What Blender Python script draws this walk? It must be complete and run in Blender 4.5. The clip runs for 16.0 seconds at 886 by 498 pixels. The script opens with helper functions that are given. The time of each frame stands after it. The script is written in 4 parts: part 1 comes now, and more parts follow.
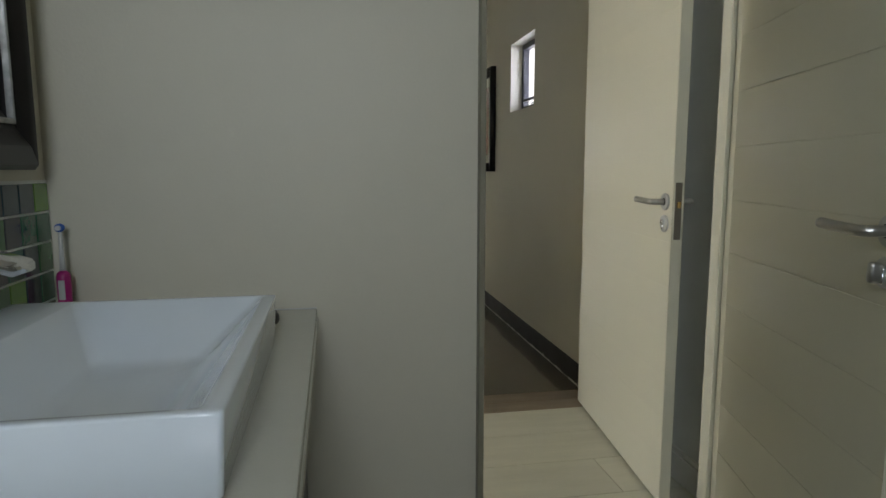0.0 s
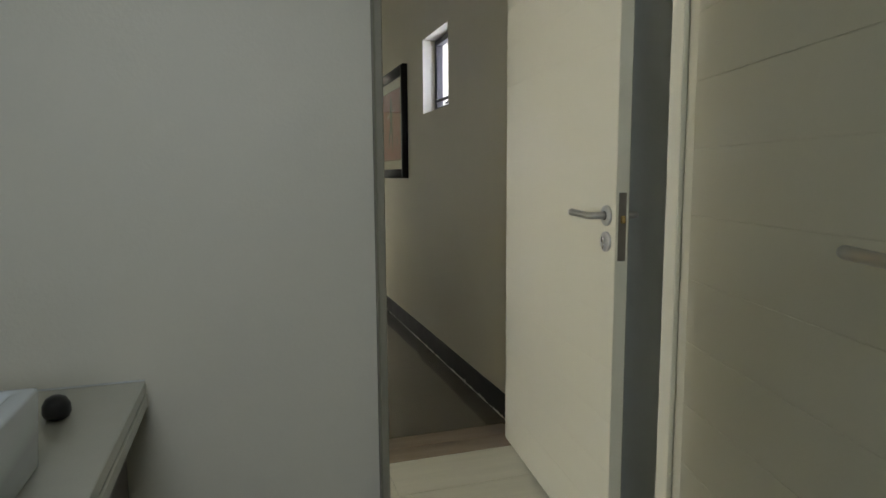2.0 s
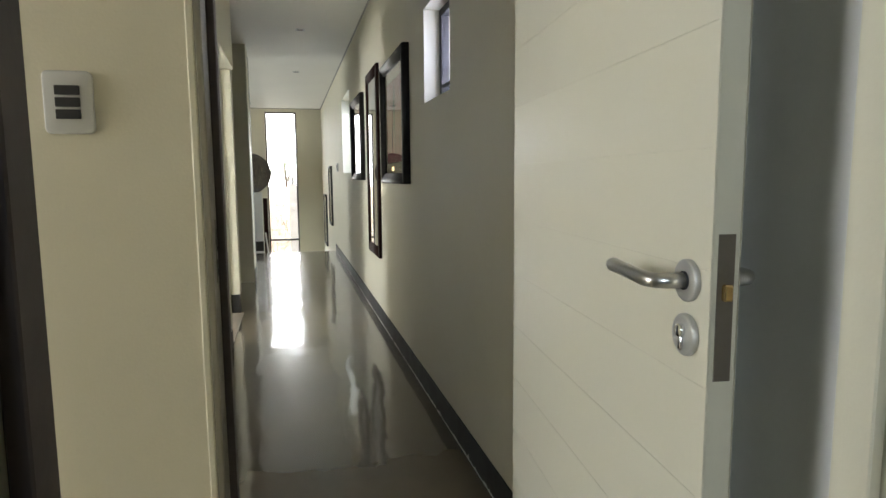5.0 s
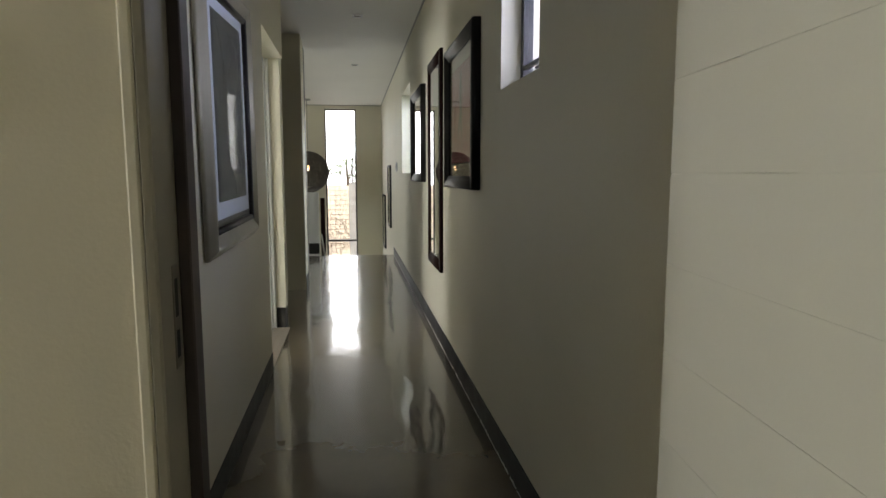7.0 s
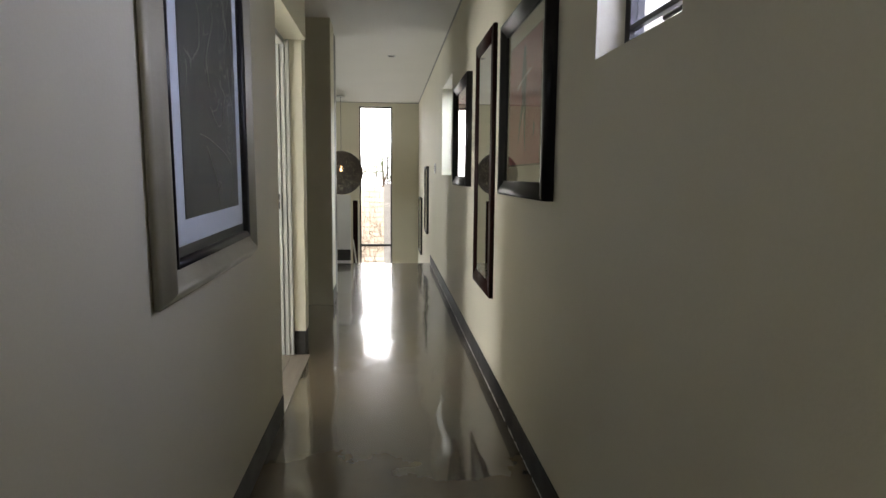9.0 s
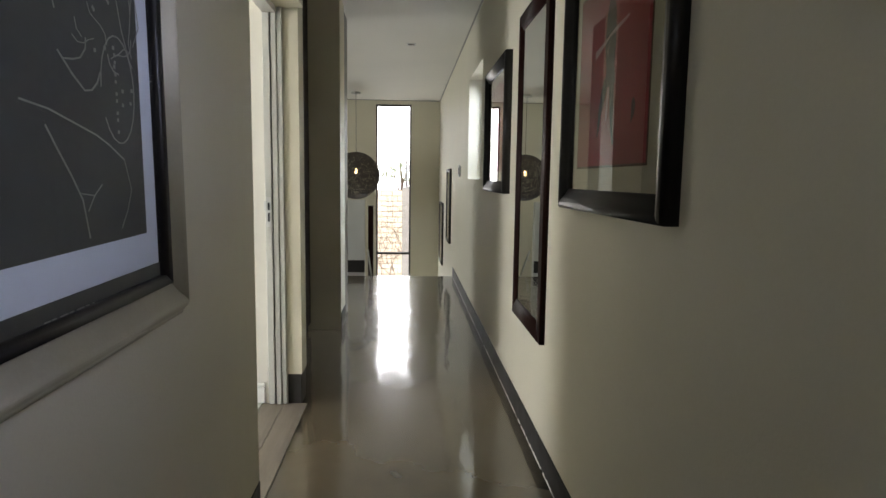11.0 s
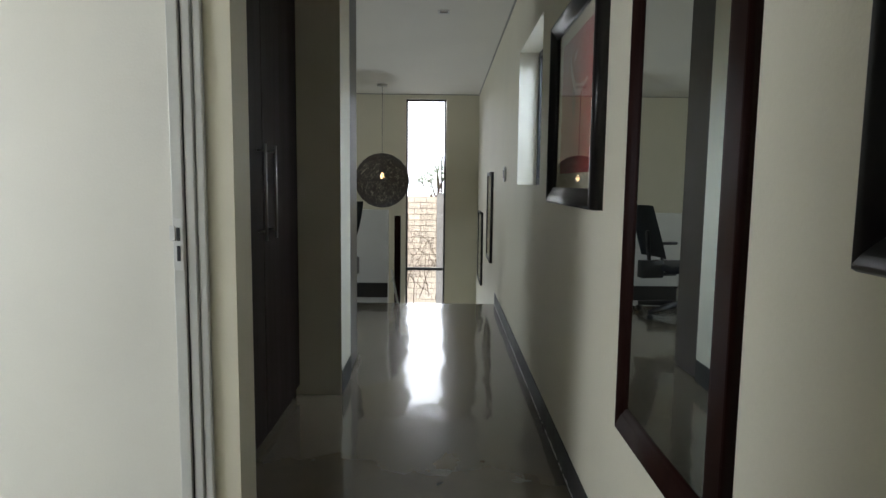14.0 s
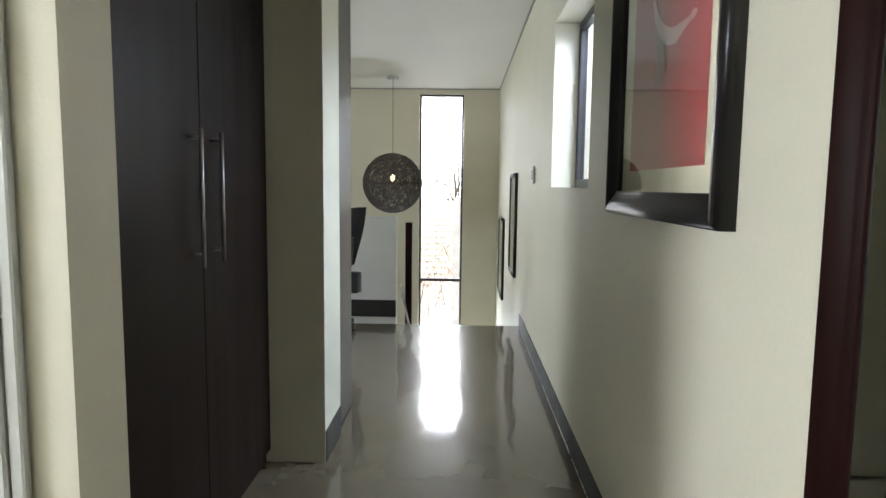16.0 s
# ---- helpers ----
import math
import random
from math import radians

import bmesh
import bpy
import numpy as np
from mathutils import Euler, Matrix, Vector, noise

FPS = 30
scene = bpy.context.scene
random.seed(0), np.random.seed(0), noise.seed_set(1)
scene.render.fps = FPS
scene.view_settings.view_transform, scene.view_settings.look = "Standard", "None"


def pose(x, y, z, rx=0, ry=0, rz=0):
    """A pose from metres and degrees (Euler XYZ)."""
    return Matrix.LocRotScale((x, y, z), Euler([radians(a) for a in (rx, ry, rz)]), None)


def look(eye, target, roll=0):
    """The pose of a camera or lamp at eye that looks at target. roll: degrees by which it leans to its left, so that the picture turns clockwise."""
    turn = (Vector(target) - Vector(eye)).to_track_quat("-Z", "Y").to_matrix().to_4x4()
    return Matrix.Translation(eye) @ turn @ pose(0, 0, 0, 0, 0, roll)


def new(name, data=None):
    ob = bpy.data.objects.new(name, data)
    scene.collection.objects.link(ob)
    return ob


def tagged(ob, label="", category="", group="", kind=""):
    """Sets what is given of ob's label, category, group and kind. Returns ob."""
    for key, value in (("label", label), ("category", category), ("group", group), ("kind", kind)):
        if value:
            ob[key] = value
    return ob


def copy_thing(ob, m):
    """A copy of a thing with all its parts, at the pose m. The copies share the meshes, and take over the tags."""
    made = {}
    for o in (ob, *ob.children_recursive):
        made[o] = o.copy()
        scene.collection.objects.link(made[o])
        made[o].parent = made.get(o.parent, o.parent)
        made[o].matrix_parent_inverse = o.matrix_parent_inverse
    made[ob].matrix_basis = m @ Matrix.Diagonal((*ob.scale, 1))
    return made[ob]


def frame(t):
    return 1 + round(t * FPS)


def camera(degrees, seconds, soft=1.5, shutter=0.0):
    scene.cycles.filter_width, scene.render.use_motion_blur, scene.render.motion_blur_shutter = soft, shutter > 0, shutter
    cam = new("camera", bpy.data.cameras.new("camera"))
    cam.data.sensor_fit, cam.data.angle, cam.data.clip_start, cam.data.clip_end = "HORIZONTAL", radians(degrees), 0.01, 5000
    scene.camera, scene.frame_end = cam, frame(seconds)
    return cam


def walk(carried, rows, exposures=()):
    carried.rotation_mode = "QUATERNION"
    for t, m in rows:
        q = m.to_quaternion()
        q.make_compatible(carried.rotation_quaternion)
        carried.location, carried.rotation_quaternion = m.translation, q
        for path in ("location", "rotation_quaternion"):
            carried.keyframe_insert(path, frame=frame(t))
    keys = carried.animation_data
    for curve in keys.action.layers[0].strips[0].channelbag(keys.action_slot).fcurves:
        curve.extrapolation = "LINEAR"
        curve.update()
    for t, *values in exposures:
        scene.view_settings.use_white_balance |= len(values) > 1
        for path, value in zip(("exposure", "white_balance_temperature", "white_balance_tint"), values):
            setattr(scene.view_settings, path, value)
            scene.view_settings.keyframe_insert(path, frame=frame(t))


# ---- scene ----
cam = camera(71.4, 16.0)
PATH = [
    (0, (0.051, 0.056, 1.116), (0.400, 2.009, 0.862), -0.04),
    (0.5, (0.074, 0.111, 1.133), (0.474, 2.055, 0.883), -0.15),
    (1, (0.096, 0.202, 1.131), (0.561, 2.132, 0.890), -0.18),
    (1.5, (0.132, 0.329, 1.124), (0.680, 2.238, 0.886), -0.30),
    (2, (0.183, 0.443, 1.125), (0.787, 2.335, 0.887), -0.38),
    (2.5, (0.267, 0.560, 1.121), (0.893, 2.445, 0.885), -0.29),
    (3, (0.355, 0.666, 1.123), (0.966, 2.555, 0.886), -0.45),
    (3.2, (0.372, 0.697, 1.123), (0.973, 2.589, 0.883), -0.34),
    (5.3, (0.642, 1.278, 1.162), (1.080, 3.216, 0.928), -0.28),
    (5.5, (0.653, 1.318, 1.171), (1.063, 3.261, 0.936), -0.10),
    (6, (0.688, 1.450, 1.171), (1.041, 3.404, 0.936), -0.14),
    (6.5, (0.699, 1.646, 1.171), (1.012, 3.607, 0.938), 0.03),
    (7, (0.695, 1.838, 1.176), (0.982, 3.803, 0.938), -0.07),
    (7.5, (0.709, 2.023, 1.158), (0.964, 3.993, 0.925), 0.29),
    (8, (0.720, 2.205, 1.168), (0.934, 4.180, 0.937), 0.57),
    (8.5, (0.723, 2.404, 1.177), (0.908, 4.381, 0.943), 0.46),
    (9, (0.717, 2.586, 1.189), (0.893, 4.564, 0.955), 0.55),
    (11.5, (0.722, 3.669, 1.200), (0.831, 5.654, 0.976), 0.76),
    (12, (0.736, 3.902, 1.202), (0.833, 5.887, 0.980), 0.71),
    (12.5, (0.753, 4.147, 1.194), (0.807, 6.134, 0.976), 0.71),
    (13, (0.751, 4.369, 1.201), (0.788, 6.357, 0.985), 0.92),
    (13.5, (0.764, 4.601, 1.192), (0.788, 6.589, 0.980), 0.90),
    (14, (0.778, 4.861, 1.201), (0.774, 6.850, 0.990), 0.68),
    (14.5, (0.775, 5.058, 1.185), (0.747, 7.047, 0.976), 0.74),
    (15, (0.764, 5.269, 1.200), (0.729, 7.258, 0.992), 0.91),
    (15.5, (0.767, 5.466, 1.200), (0.726, 7.455, 0.994), 0.87),
    (16, (0.782, 5.706, 1.197), (0.722, 7.695, 0.996), 0.66),
]
EXPOSURES = [(0, 1.0, 6800, 10), (3, 1.0, 6680, 10), (5.3, 1.4, 6520, 11), (7.5, 0.65, 6680, 13), (9, 0.97, 6700, 15), (12.5, 0.62, 6400, 12.5), (13.0, 0.42, 6200, 12.0), (13.5, 0.27, 6150, 12.0), (14.5, 0.57, 6100, 12.5), (15, 0.68, 6100, 12.5), (15.5, 0.98, 6150, 13), (16, 1.42, 6150, 12.5)]
walk(cam, [(t, look(eye, target, roll)) for t, eye, target, roll in PATH], EXPOSURES)

# ---- world, sun, large lights, exposure ----
SUN_EL, SUN_AZ = radians(52), radians(196)
world = bpy.data.worlds.new("sky")
scene.world = world
world.use_nodes = True
wn = world.node_tree
bg = wn.nodes["Background"]
sky = wn.nodes.new("ShaderNodeTexSky")
sky.sky_type, sky.sun_disc, sky.sun_elevation, sky.sun_rotation = "NISHITA", False, SUN_EL, SUN_AZ
sky.dust_density, sky.ozone_density = 4.0, 0.6
wn.links.new(sky.outputs[0], bg.inputs[0])
bg.inputs[1].default_value = 0.15
sun = new("sun", bpy.data.lights.new("sun", "SUN"))
sun.data.energy, sun.data.angle, sun.data.color = 4.2, radians(0.5), (1.0, 0.95, 0.87)
sun.matrix_world = look((0, 0, 0), (-math.sin(SUN_AZ) * math.cos(SUN_EL), -math.cos(SUN_AZ) * math.cos(SUN_EL), -math.sin(SUN_EL)))


def window_lamp(name, eye, target, width, height, watts, color):
    lamp = new(name, bpy.data.lights.new(name, "AREA"))
    lamp.data.shape, lamp.data.size, lamp.data.size_y = "RECTANGLE", width, height
    lamp.data.energy, lamp.data.color = watts, color
    lamp.matrix_world = look(eye, target)
    return lamp


DAY = (0.93, 0.96, 1.0)
COOL = (0.84, 0.94, 1.0)
window_lamp("bathroom_daylight", (-0.05, -1.22, 1.78), (-0.30, 0.9, 1.55), 0.55, 0.85, 8.6, (0.75, 0.87, 1.0))
window_lamp("lobby_daylight", (-2.95, 2.15, 1.35), (0, 2.35, 0.9), 0.9, 1.3, 24, DAY)
window_lamp("bedroom_daylight", (-3.5, 5.05, 1.2), (0.2, 6.05, 0.9), 1.1, 1.6, 72, (0.90, 0.95, 1.0))
window_lamp("study_daylight", (-4.1, 10.3, 1.4), (0, 10.1, 1.2), 2.2, 1.7, 36, COOL)
window_lamp("end_daylight", (0.476, 15.7, 3.7), (0.476, 10.5, 0.3), 1.2, 1.2, 60, COOL)
window_lamp("end_low_daylight", (0.476, 14.56, -1.28), (0.476, 11.5, 0.6), 0.58, 0.55, 16, COOL)
window_lamp("wall_window_daylight", (1.56, 4.05, 1.74), (0, 4.05, 1.5), 0.50, 0.44, 3.9, (0.64, 0.71, 1.0))
window_lamp("landing_window_daylight", (1.95, 8.75, 2.45), (0, 8.75, 0.9), 1.0, 0.7, 36, (0.70, 0.83, 1.0))

# ---- materials ----


def node(tree, kind, **inputs):
    n = tree.nodes.new(kind)
    for key, value in inputs.items():
        n.inputs[key.replace("_", " ")].default_value = value
    return n


def surface(name, color, rough=0.6, metal=0.0, vary=0.08, scale=6.0, fine=90.0, bump=0.05, coat=0.0, stretch=(1, 1, 1), random_tone=0.0, rough_vary=0.0):
    """A paint, stone, wood or metal with tone varied at two scales and fine relief."""
    m = bpy.data.materials.new(name)
    m.use_nodes = True
    t = m.node_tree
    b = t.nodes["Principled BSDF"]
    b.inputs["Roughness"].default_value, b.inputs["Metallic"].default_value = rough, metal
    b.inputs["Coat Weight"].default_value, b.inputs["Coat Roughness"].default_value = coat, 0.08
    co = t.nodes.new("ShaderNodeTexCoord")
    mp = t.nodes.new("ShaderNodeMapping")
    mp.inputs["Scale"].default_value = stretch
    t.links.new(co.outputs["Object"], mp.inputs[0])
    big, small = node(t, "ShaderNodeTexNoise", Scale=scale, Detail=5.0), node(t, "ShaderNodeTexNoise", Scale=fine, Detail=3.0)
    for n in (big, small):
        t.links.new(mp.outputs[0], n.inputs["Vector"])
    add = t.nodes.new("ShaderNodeMath")
    add.operation = "MULTIPLY_ADD"
    t.links.new(small.outputs[0], add.inputs[0])
    add.inputs[1].default_value = 0.35
    t.links.new(big.outputs[0], add.inputs[2])
    ramp = t.nodes.new("ShaderNodeMapRange")
    ramp.inputs["From Min"].default_value, ramp.inputs["From Max"].default_value = 0.35, 1.0
    ramp.inputs["To Min"].default_value, ramp.inputs["To Max"].default_value = 1 - vary, 1 + vary
    t.links.new(add.outputs[0], ramp.inputs["Value"])
    value = ramp.outputs[0]
    if random_tone:
        info = t.nodes.new("ShaderNodeObjectInfo")
        rr = t.nodes.new("ShaderNodeMapRange")
        rr.inputs["To Min"].default_value, rr.inputs["To Max"].default_value = 1 - random_tone, 1 + random_tone
        t.links.new(info.outputs["Random"], rr.inputs["Value"])
        mul = t.nodes.new("ShaderNodeMath")
        mul.operation = "MULTIPLY"
        t.links.new(value, mul.inputs[0])
        t.links.new(rr.outputs[0], mul.inputs[1])
        value = mul.outputs[0]
    sc = t.nodes.new("ShaderNodeVectorMath")
    sc.operation = "SCALE"
    sc.inputs[0].default_value = color
    t.links.new(value, sc.inputs["Scale"])
    t.links.new(sc.outputs[0], b.inputs["Base Color"])
    if rough_vary:
        r2 = t.nodes.new("ShaderNodeMapRange")
        r2.inputs["From Min"].default_value, r2.inputs["From Max"].default_value = 0.3, 0.7
        r2.inputs["To Min"].default_value, r2.inputs["To Max"].default_value = max(0.02, rough - rough_vary), rough + rough_vary
        t.links.new(big.outputs[0], r2.inputs["Value"])
        t.links.new(r2.outputs[0], b.inputs["Roughness"])
    if bump:
        bp = node(t, "ShaderNodeBump", Strength=bump, Distance=0.004)
        t.links.new(small.outputs[0], bp.inputs["Height"])
        t.links.new(bp.outputs[0], b.inputs["Normal"])
    return m


def glass(name, tint=(1, 1, 1)):
    m = bpy.data.materials.new(name)
    m.use_nodes = True
    b = m.node_tree.nodes["Principled BSDF"]
    b.inputs["Base Color"].default_value = (*tint, 1)
    b.inputs["Roughness"].default_value, b.inputs["Transmission Weight"].default_value, b.inputs["IOR"].default_value = 0.0, 1.0, 1.45
    return m


def emitter(name, color, strength):
    m = bpy.data.materials.new(name)
    m.use_nodes = True
    b = m.node_tree.nodes["Principled BSDF"]
    b.inputs["Base Color"].default_value = (*color, 1)
    b.inputs["Emission Color"].default_value = (*color, 1)
    b.inputs["Emission Strength"].default_value = strength
    return m


wall_paint = surface("cream_wall_paint", (0.64, 0.60, 0.465), 0.55, vary=0.05, scale=1.6, fine=140, bump=0.12)
bath_paint = surface("pale_grey_wall_paint", (0.60, 0.565, 0.465), 0.5, vary=0.04, scale=1.4, fine=140, bump=0.10)
# dark tone for the unseen bathroom walls, so they bounce less light
bath_dark = surface("bounce_cut_bathroom_wall", (0.20, 0.19, 0.16), 0.5, vary=0.06)
# frame paint darkened and warmed: the jamb's lack of light is in the colour
unlit_jamb_paint = surface("unlit_steel_frame_paint", (0.24, 0.22, 0.165), 0.45, vary=0.08, scale=5, fine=120, bump=0.06)
light_frame = surface("light_grey_steel_frame_paint", (0.50, 0.50, 0.46), 0.4, vary=0.08, scale=7, fine=120, bump=0.08)
ceiling_paint = surface("white_ceiling_paint", (0.72, 0.69, 0.62), 0.7, vary=0.03, scale=1.5, fine=120, bump=0.08)
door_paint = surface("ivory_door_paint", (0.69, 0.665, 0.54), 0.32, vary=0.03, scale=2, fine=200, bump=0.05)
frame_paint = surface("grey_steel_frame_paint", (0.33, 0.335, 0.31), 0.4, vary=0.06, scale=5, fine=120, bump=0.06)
white_trim = surface("white_trim_paint", (0.74, 0.74, 0.70), 0.38, vary=0.04, scale=4, fine=120, bump=0.04)
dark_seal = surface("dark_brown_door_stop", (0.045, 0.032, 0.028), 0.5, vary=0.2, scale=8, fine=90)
skirt_stone = surface("dark_grey_screed_skirting", (0.036, 0.034, 0.031), 0.5, vary=0.16, scale=9, fine=60, bump=0.12, rough_vary=0.06)
ragged = surface("flaked_white_plaster_edge", (0.55, 0.53, 0.50), 0.7, vary=0.2, scale=30)
counter_stone = surface("pale_cream_counter_stone", (0.56, 0.55, 0.48), 0.13, vary=0.05, scale=9, fine=220, bump=0.02)
# white ceramic; the cool window light on the basin is mixed into its base colour
ceramic = surface("blue_lit_white_ceramic", (0.72, 0.78, 0.85), 0.05, vary=0.01, scale=2, fine=40, bump=0.0, coat=0.6)
cabinet_wood = surface("dark_vanity_wood", (0.07, 0.055, 0.045), 0.4, vary=0.2, scale=6, fine=60, stretch=(1, 1, 0.15))
wenge = surface("dark_wenge_veneer", (0.017, 0.0098, 0.0072), 0.48, vary=0.22, scale=3, fine=60, bump=0.04, stretch=(5, 5, 0.4), rough_vary=0.05)
black_wood = surface("black_stained_picture_wood", (0.013, 0.011, 0.010), 0.36, vary=0.25, scale=9, fine=120, bump=0.06, coat=0.05)
mahogany = surface("dark_red_brown_frame_wood", (0.015, 0.0050, 0.0035), 0.5, vary=0.3, scale=8, fine=90, bump=0.06, stretch=(4, 4, 0.6), coat=0.0)
champagne = surface("champagne_gilt_frame", (0.41, 0.38, 0.28), 0.50, metal=0.3, vary=0.10, scale=9, fine=150, bump=0.05)
satin = surface("satin_nickel", (0.56, 0.56, 0.54), 0.46, metal=0.75, vary=0.05, scale=10, fine=260, bump=0.02)
steel = surface("brushed_stainless_steel", (0.52, 0.51, 0.49), 0.28, metal=1.0, vary=0.06, scale=12, fine=260, bump=0.03)
tarnished = surface("tarnished_latch_steel", (0.20, 0.18, 0.15), 0.45, metal=0.8, vary=0.15)
chrome = surface("polished_chrome", (0.75, 0.76, 0.77), 0.06, metal=1.0, vary=0.02, bump=0.0)
brass = surface("brass_latch", (0.70, 0.50, 0.22), 0.25, metal=1.0, vary=0.08)
alu = surface("charcoal_window_aluminium", (0.035, 0.034, 0.034), 0.38, metal=0.2, vary=0.08, bump=0.03)
plastic_white = surface("white_switch_plastic", (0.56, 0.56, 0.54), 0.35, vary=0.02, bump=0.0)
plastic_black = surface("black_plastic", (0.022, 0.022, 0.024), 0.35, vary=0.1, bump=0.0)
rubber = surface("black_mesh_fabric", (0.03, 0.032, 0.036), 0.75, vary=0.15, scale=20, fine=300, bump=0.2)
magenta = surface("magenta_toothbrush_plastic", (0.36, 0.015, 0.16), 0.35, vary=0.02, bump=0.0)
bristle_blue = surface("blue_bristles", (0.04, 0.12, 0.38), 0.6, vary=0.1, bump=0.0)
mat_cream = surface("cream_picture_mount", (0.55, 0.52, 0.36), 0.8, vary=0.03, scale=4, fine=200)
mat_white = surface("cool_white_picture_mount", (0.62, 0.66, 0.70), 0.8, vary=0.03, scale=4, fine=200)
print_red = surface("crimson_print", (0.32, 0.024, 0.026), 0.6, vary=0.18, scale=5, fine=60)
print_dark = surface("charcoal_print", (0.050, 0.054, 0.048), 0.42, vary=0.35, scale=3.5, fine=60)
ink = surface("black_ink", (0.012, 0.012, 0.014), 0.7, vary=0.1)
chalk = surface("pale_chalk_line", (0.30, 0.31, 0.27), 0.8, vary=0.3)
blush = surface("pale_pink_ink", (0.55, 0.38, 0.36), 0.7, vary=0.1)
rattan = surface("dark_grey_brown_rattan", (0.075, 0.062, 0.052), 0.6, vary=0.35, scale=20, fine=90)
tile_wood = surface("bleached_wood_look_tile", (0.56, 0.54, 0.43), 0.30, vary=0.09, scale=2.2, fine=26, bump=0.04, stretch=(1.2, 9, 1), random_tone=0.05)
plank_long = surface("grey_brown_wood_look_plank", (0.23, 0.195, 0.155), 0.4, vary=0.25, scale=2.4, fine=30, bump=0.05, stretch=(12, 1.0, 1), random_tone=0.08)
post_paint = surface("weathered_grey_pillar", (0.26, 0.26, 0.25), 0.8, vary=0.15)
plank_wood = surface("brown_wood_look_plank", (0.30, 0.235, 0.17), 0.35, vary=0.22, scale=2.4, fine=30, bump=0.05, stretch=(1.2, 12, 1), random_tone=0.06)
grout = surface("beige_grout", (0.33, 0.31, 0.25), 0.85, vary=0.1)
tile_grout = surface("pale_grey_grout", (0.70, 0.71, 0.68), 0.8, vary=0.08)
mosaic = [surface("glass_tile_" + n, c, 0.22, vary=0.10, scale=14, fine=60, bump=0.0, coat=0.5) for n, c in (
    ("bottle_green", (0.035, 0.120, 0.070)), ("leaf_green", (0.12, 0.27, 0.03)), ("slate", (0.050, 0.052, 0.058)),
    ("teal", (0.035, 0.062, 0.072)), ("moss", (0.050, 0.14, 0.05)))]
brick_mat = surface("sandy_clay_brick", (0.66, 0.60, 0.50), 0.85, vary=0.14, scale=7, fine=60, bump=0.2, random_tone=0.07)
mortar = surface("grey_mortar", (0.38, 0.33, 0.26), 0.9, vary=0.1)
plaster_out = surface("pale_outdoor_plaster", (0.60, 0.57, 0.50), 0.8, vary=0.08, scale=2)
soil = surface("dry_garden_ground", (0.20, 0.17, 0.12), 0.9, vary=0.25, scale=3)
leaf_mat = surface("grey_green_foliage", (0.14, 0.19, 0.09), 0.6, vary=0.3, scale=3, random_tone=0.1)
bark = surface("bare_vine_bark", (0.11, 0.075, 0.05), 0.8, vary=0.25, scale=20)
bulb_glow = emitter("warm_bulb", (1.0, 0.62, 0.28), 7.0)
pane_glass = glass("clear_glass")
matt_glass = glass("low_reflection_glass")
matt_glass.node_tree.nodes["Principled BSDF"].inputs["IOR"].default_value = 1.03
picture_glass = glass("picture_glass")
picture_glass.node_tree.nodes["Principled BSDF"].inputs["IOR"].default_value = 1.30


for m_, s_ in ((skirt_stone, 0.25), (wenge, 0.14), (mahogany, 0.07), (black_wood, 0.4)):
    m_.node_tree.nodes["Principled BSDF"].inputs["Specular IOR Level"].default_value = s_


def mirror_material():
    m = bpy.data.materials.new("silvered_mirror")
    m.use_nodes = True
    b = m.node_tree.nodes["Principled BSDF"]
    b.inputs["Base Color"].default_value, b.inputs["Metallic"].default_value, b.inputs["Roughness"].default_value = (0.68, 0.71, 0.68, 1), 1.0, 0.004
    return m


mirror_mat = mirror_material()


def screed_material():
    """Polished grey-brown cement floor: cloudy tone, gloss with slow waves and ripples."""
    m = surface("polished_cement_floor", (0.118, 0.093, 0.058), 0.078, vary=0.22, scale=1.3, fine=7, bump=0.0, rough_vary=0.015)
    t = m.node_tree
    b = t.nodes["Principled BSDF"]
    b.inputs["Specular IOR Level"].default_value = 0.85
    b.inputs["Coat Weight"].default_value, b.inputs["Coat Roughness"].default_value = 0.62, 0.27
    co = t.nodes.new("ShaderNodeTexCoord")
    last = None
    mp = t.nodes.new("ShaderNodeMapping")
    mp.inputs["Scale"].default_value = (2.2, 1.0, 1.0)
    t.links.new(co.outputs["Object"], mp.inputs[0])
    for scale, detail, strength, distance in ((2.6, 0.0, 0.26, 0.012), (7.0, 0.0, 0.30, 0.0028), (28.0, 1.0, 0.06, 0.0018)):
        n, bp = node(t, "ShaderNodeTexNoise", Scale=scale, Detail=detail), node(t, "ShaderNodeBump", Strength=strength, Distance=distance)
        t.links.new(mp.outputs[0], n.inputs["Vector"])
        t.links.new(n.outputs[0], bp.inputs["Height"])
        if last:
            t.links.new(last.outputs[0], bp.inputs["Normal"])
        last = bp
    t.links.new(last.outputs[0], b.inputs["Normal"])
    return m


screed = screed_material()

# ---- mesh helpers ----


def mesh_of(name, bm):
    me = bpy.data.meshes.new(name)
    bm.normal_update()
    bm.to_mesh(me)
    bm.free()
    return me


def part(name, bm, material, parent=None, label="", smooth=False, at=None):
    """Links a bmesh as one mesh object, under a thing or a part if one is given."""
    ob = new(name, bm if isinstance(bm, bpy.types.Mesh) else mesh_of(name, bm))
    if material and not ob.data.materials:
        ob.data.materials.append(material)
    if smooth:
        ob.data.shade_auto_smooth(angle=radians(40)) if hasattr(ob.data, "shade_auto_smooth") else [setattr(p, "use_smooth", True) for p in ob.data.polygons]
    if parent:
        ob.parent = parent
    if at is not None:
        ob.matrix_basis = at
    if label:
        ob["label"] = label
    return ob


def empty(name, m, label, category, group=""):
    ob = new(name)
    ob.matrix_basis = m
    return tagged(ob, label, category, group)


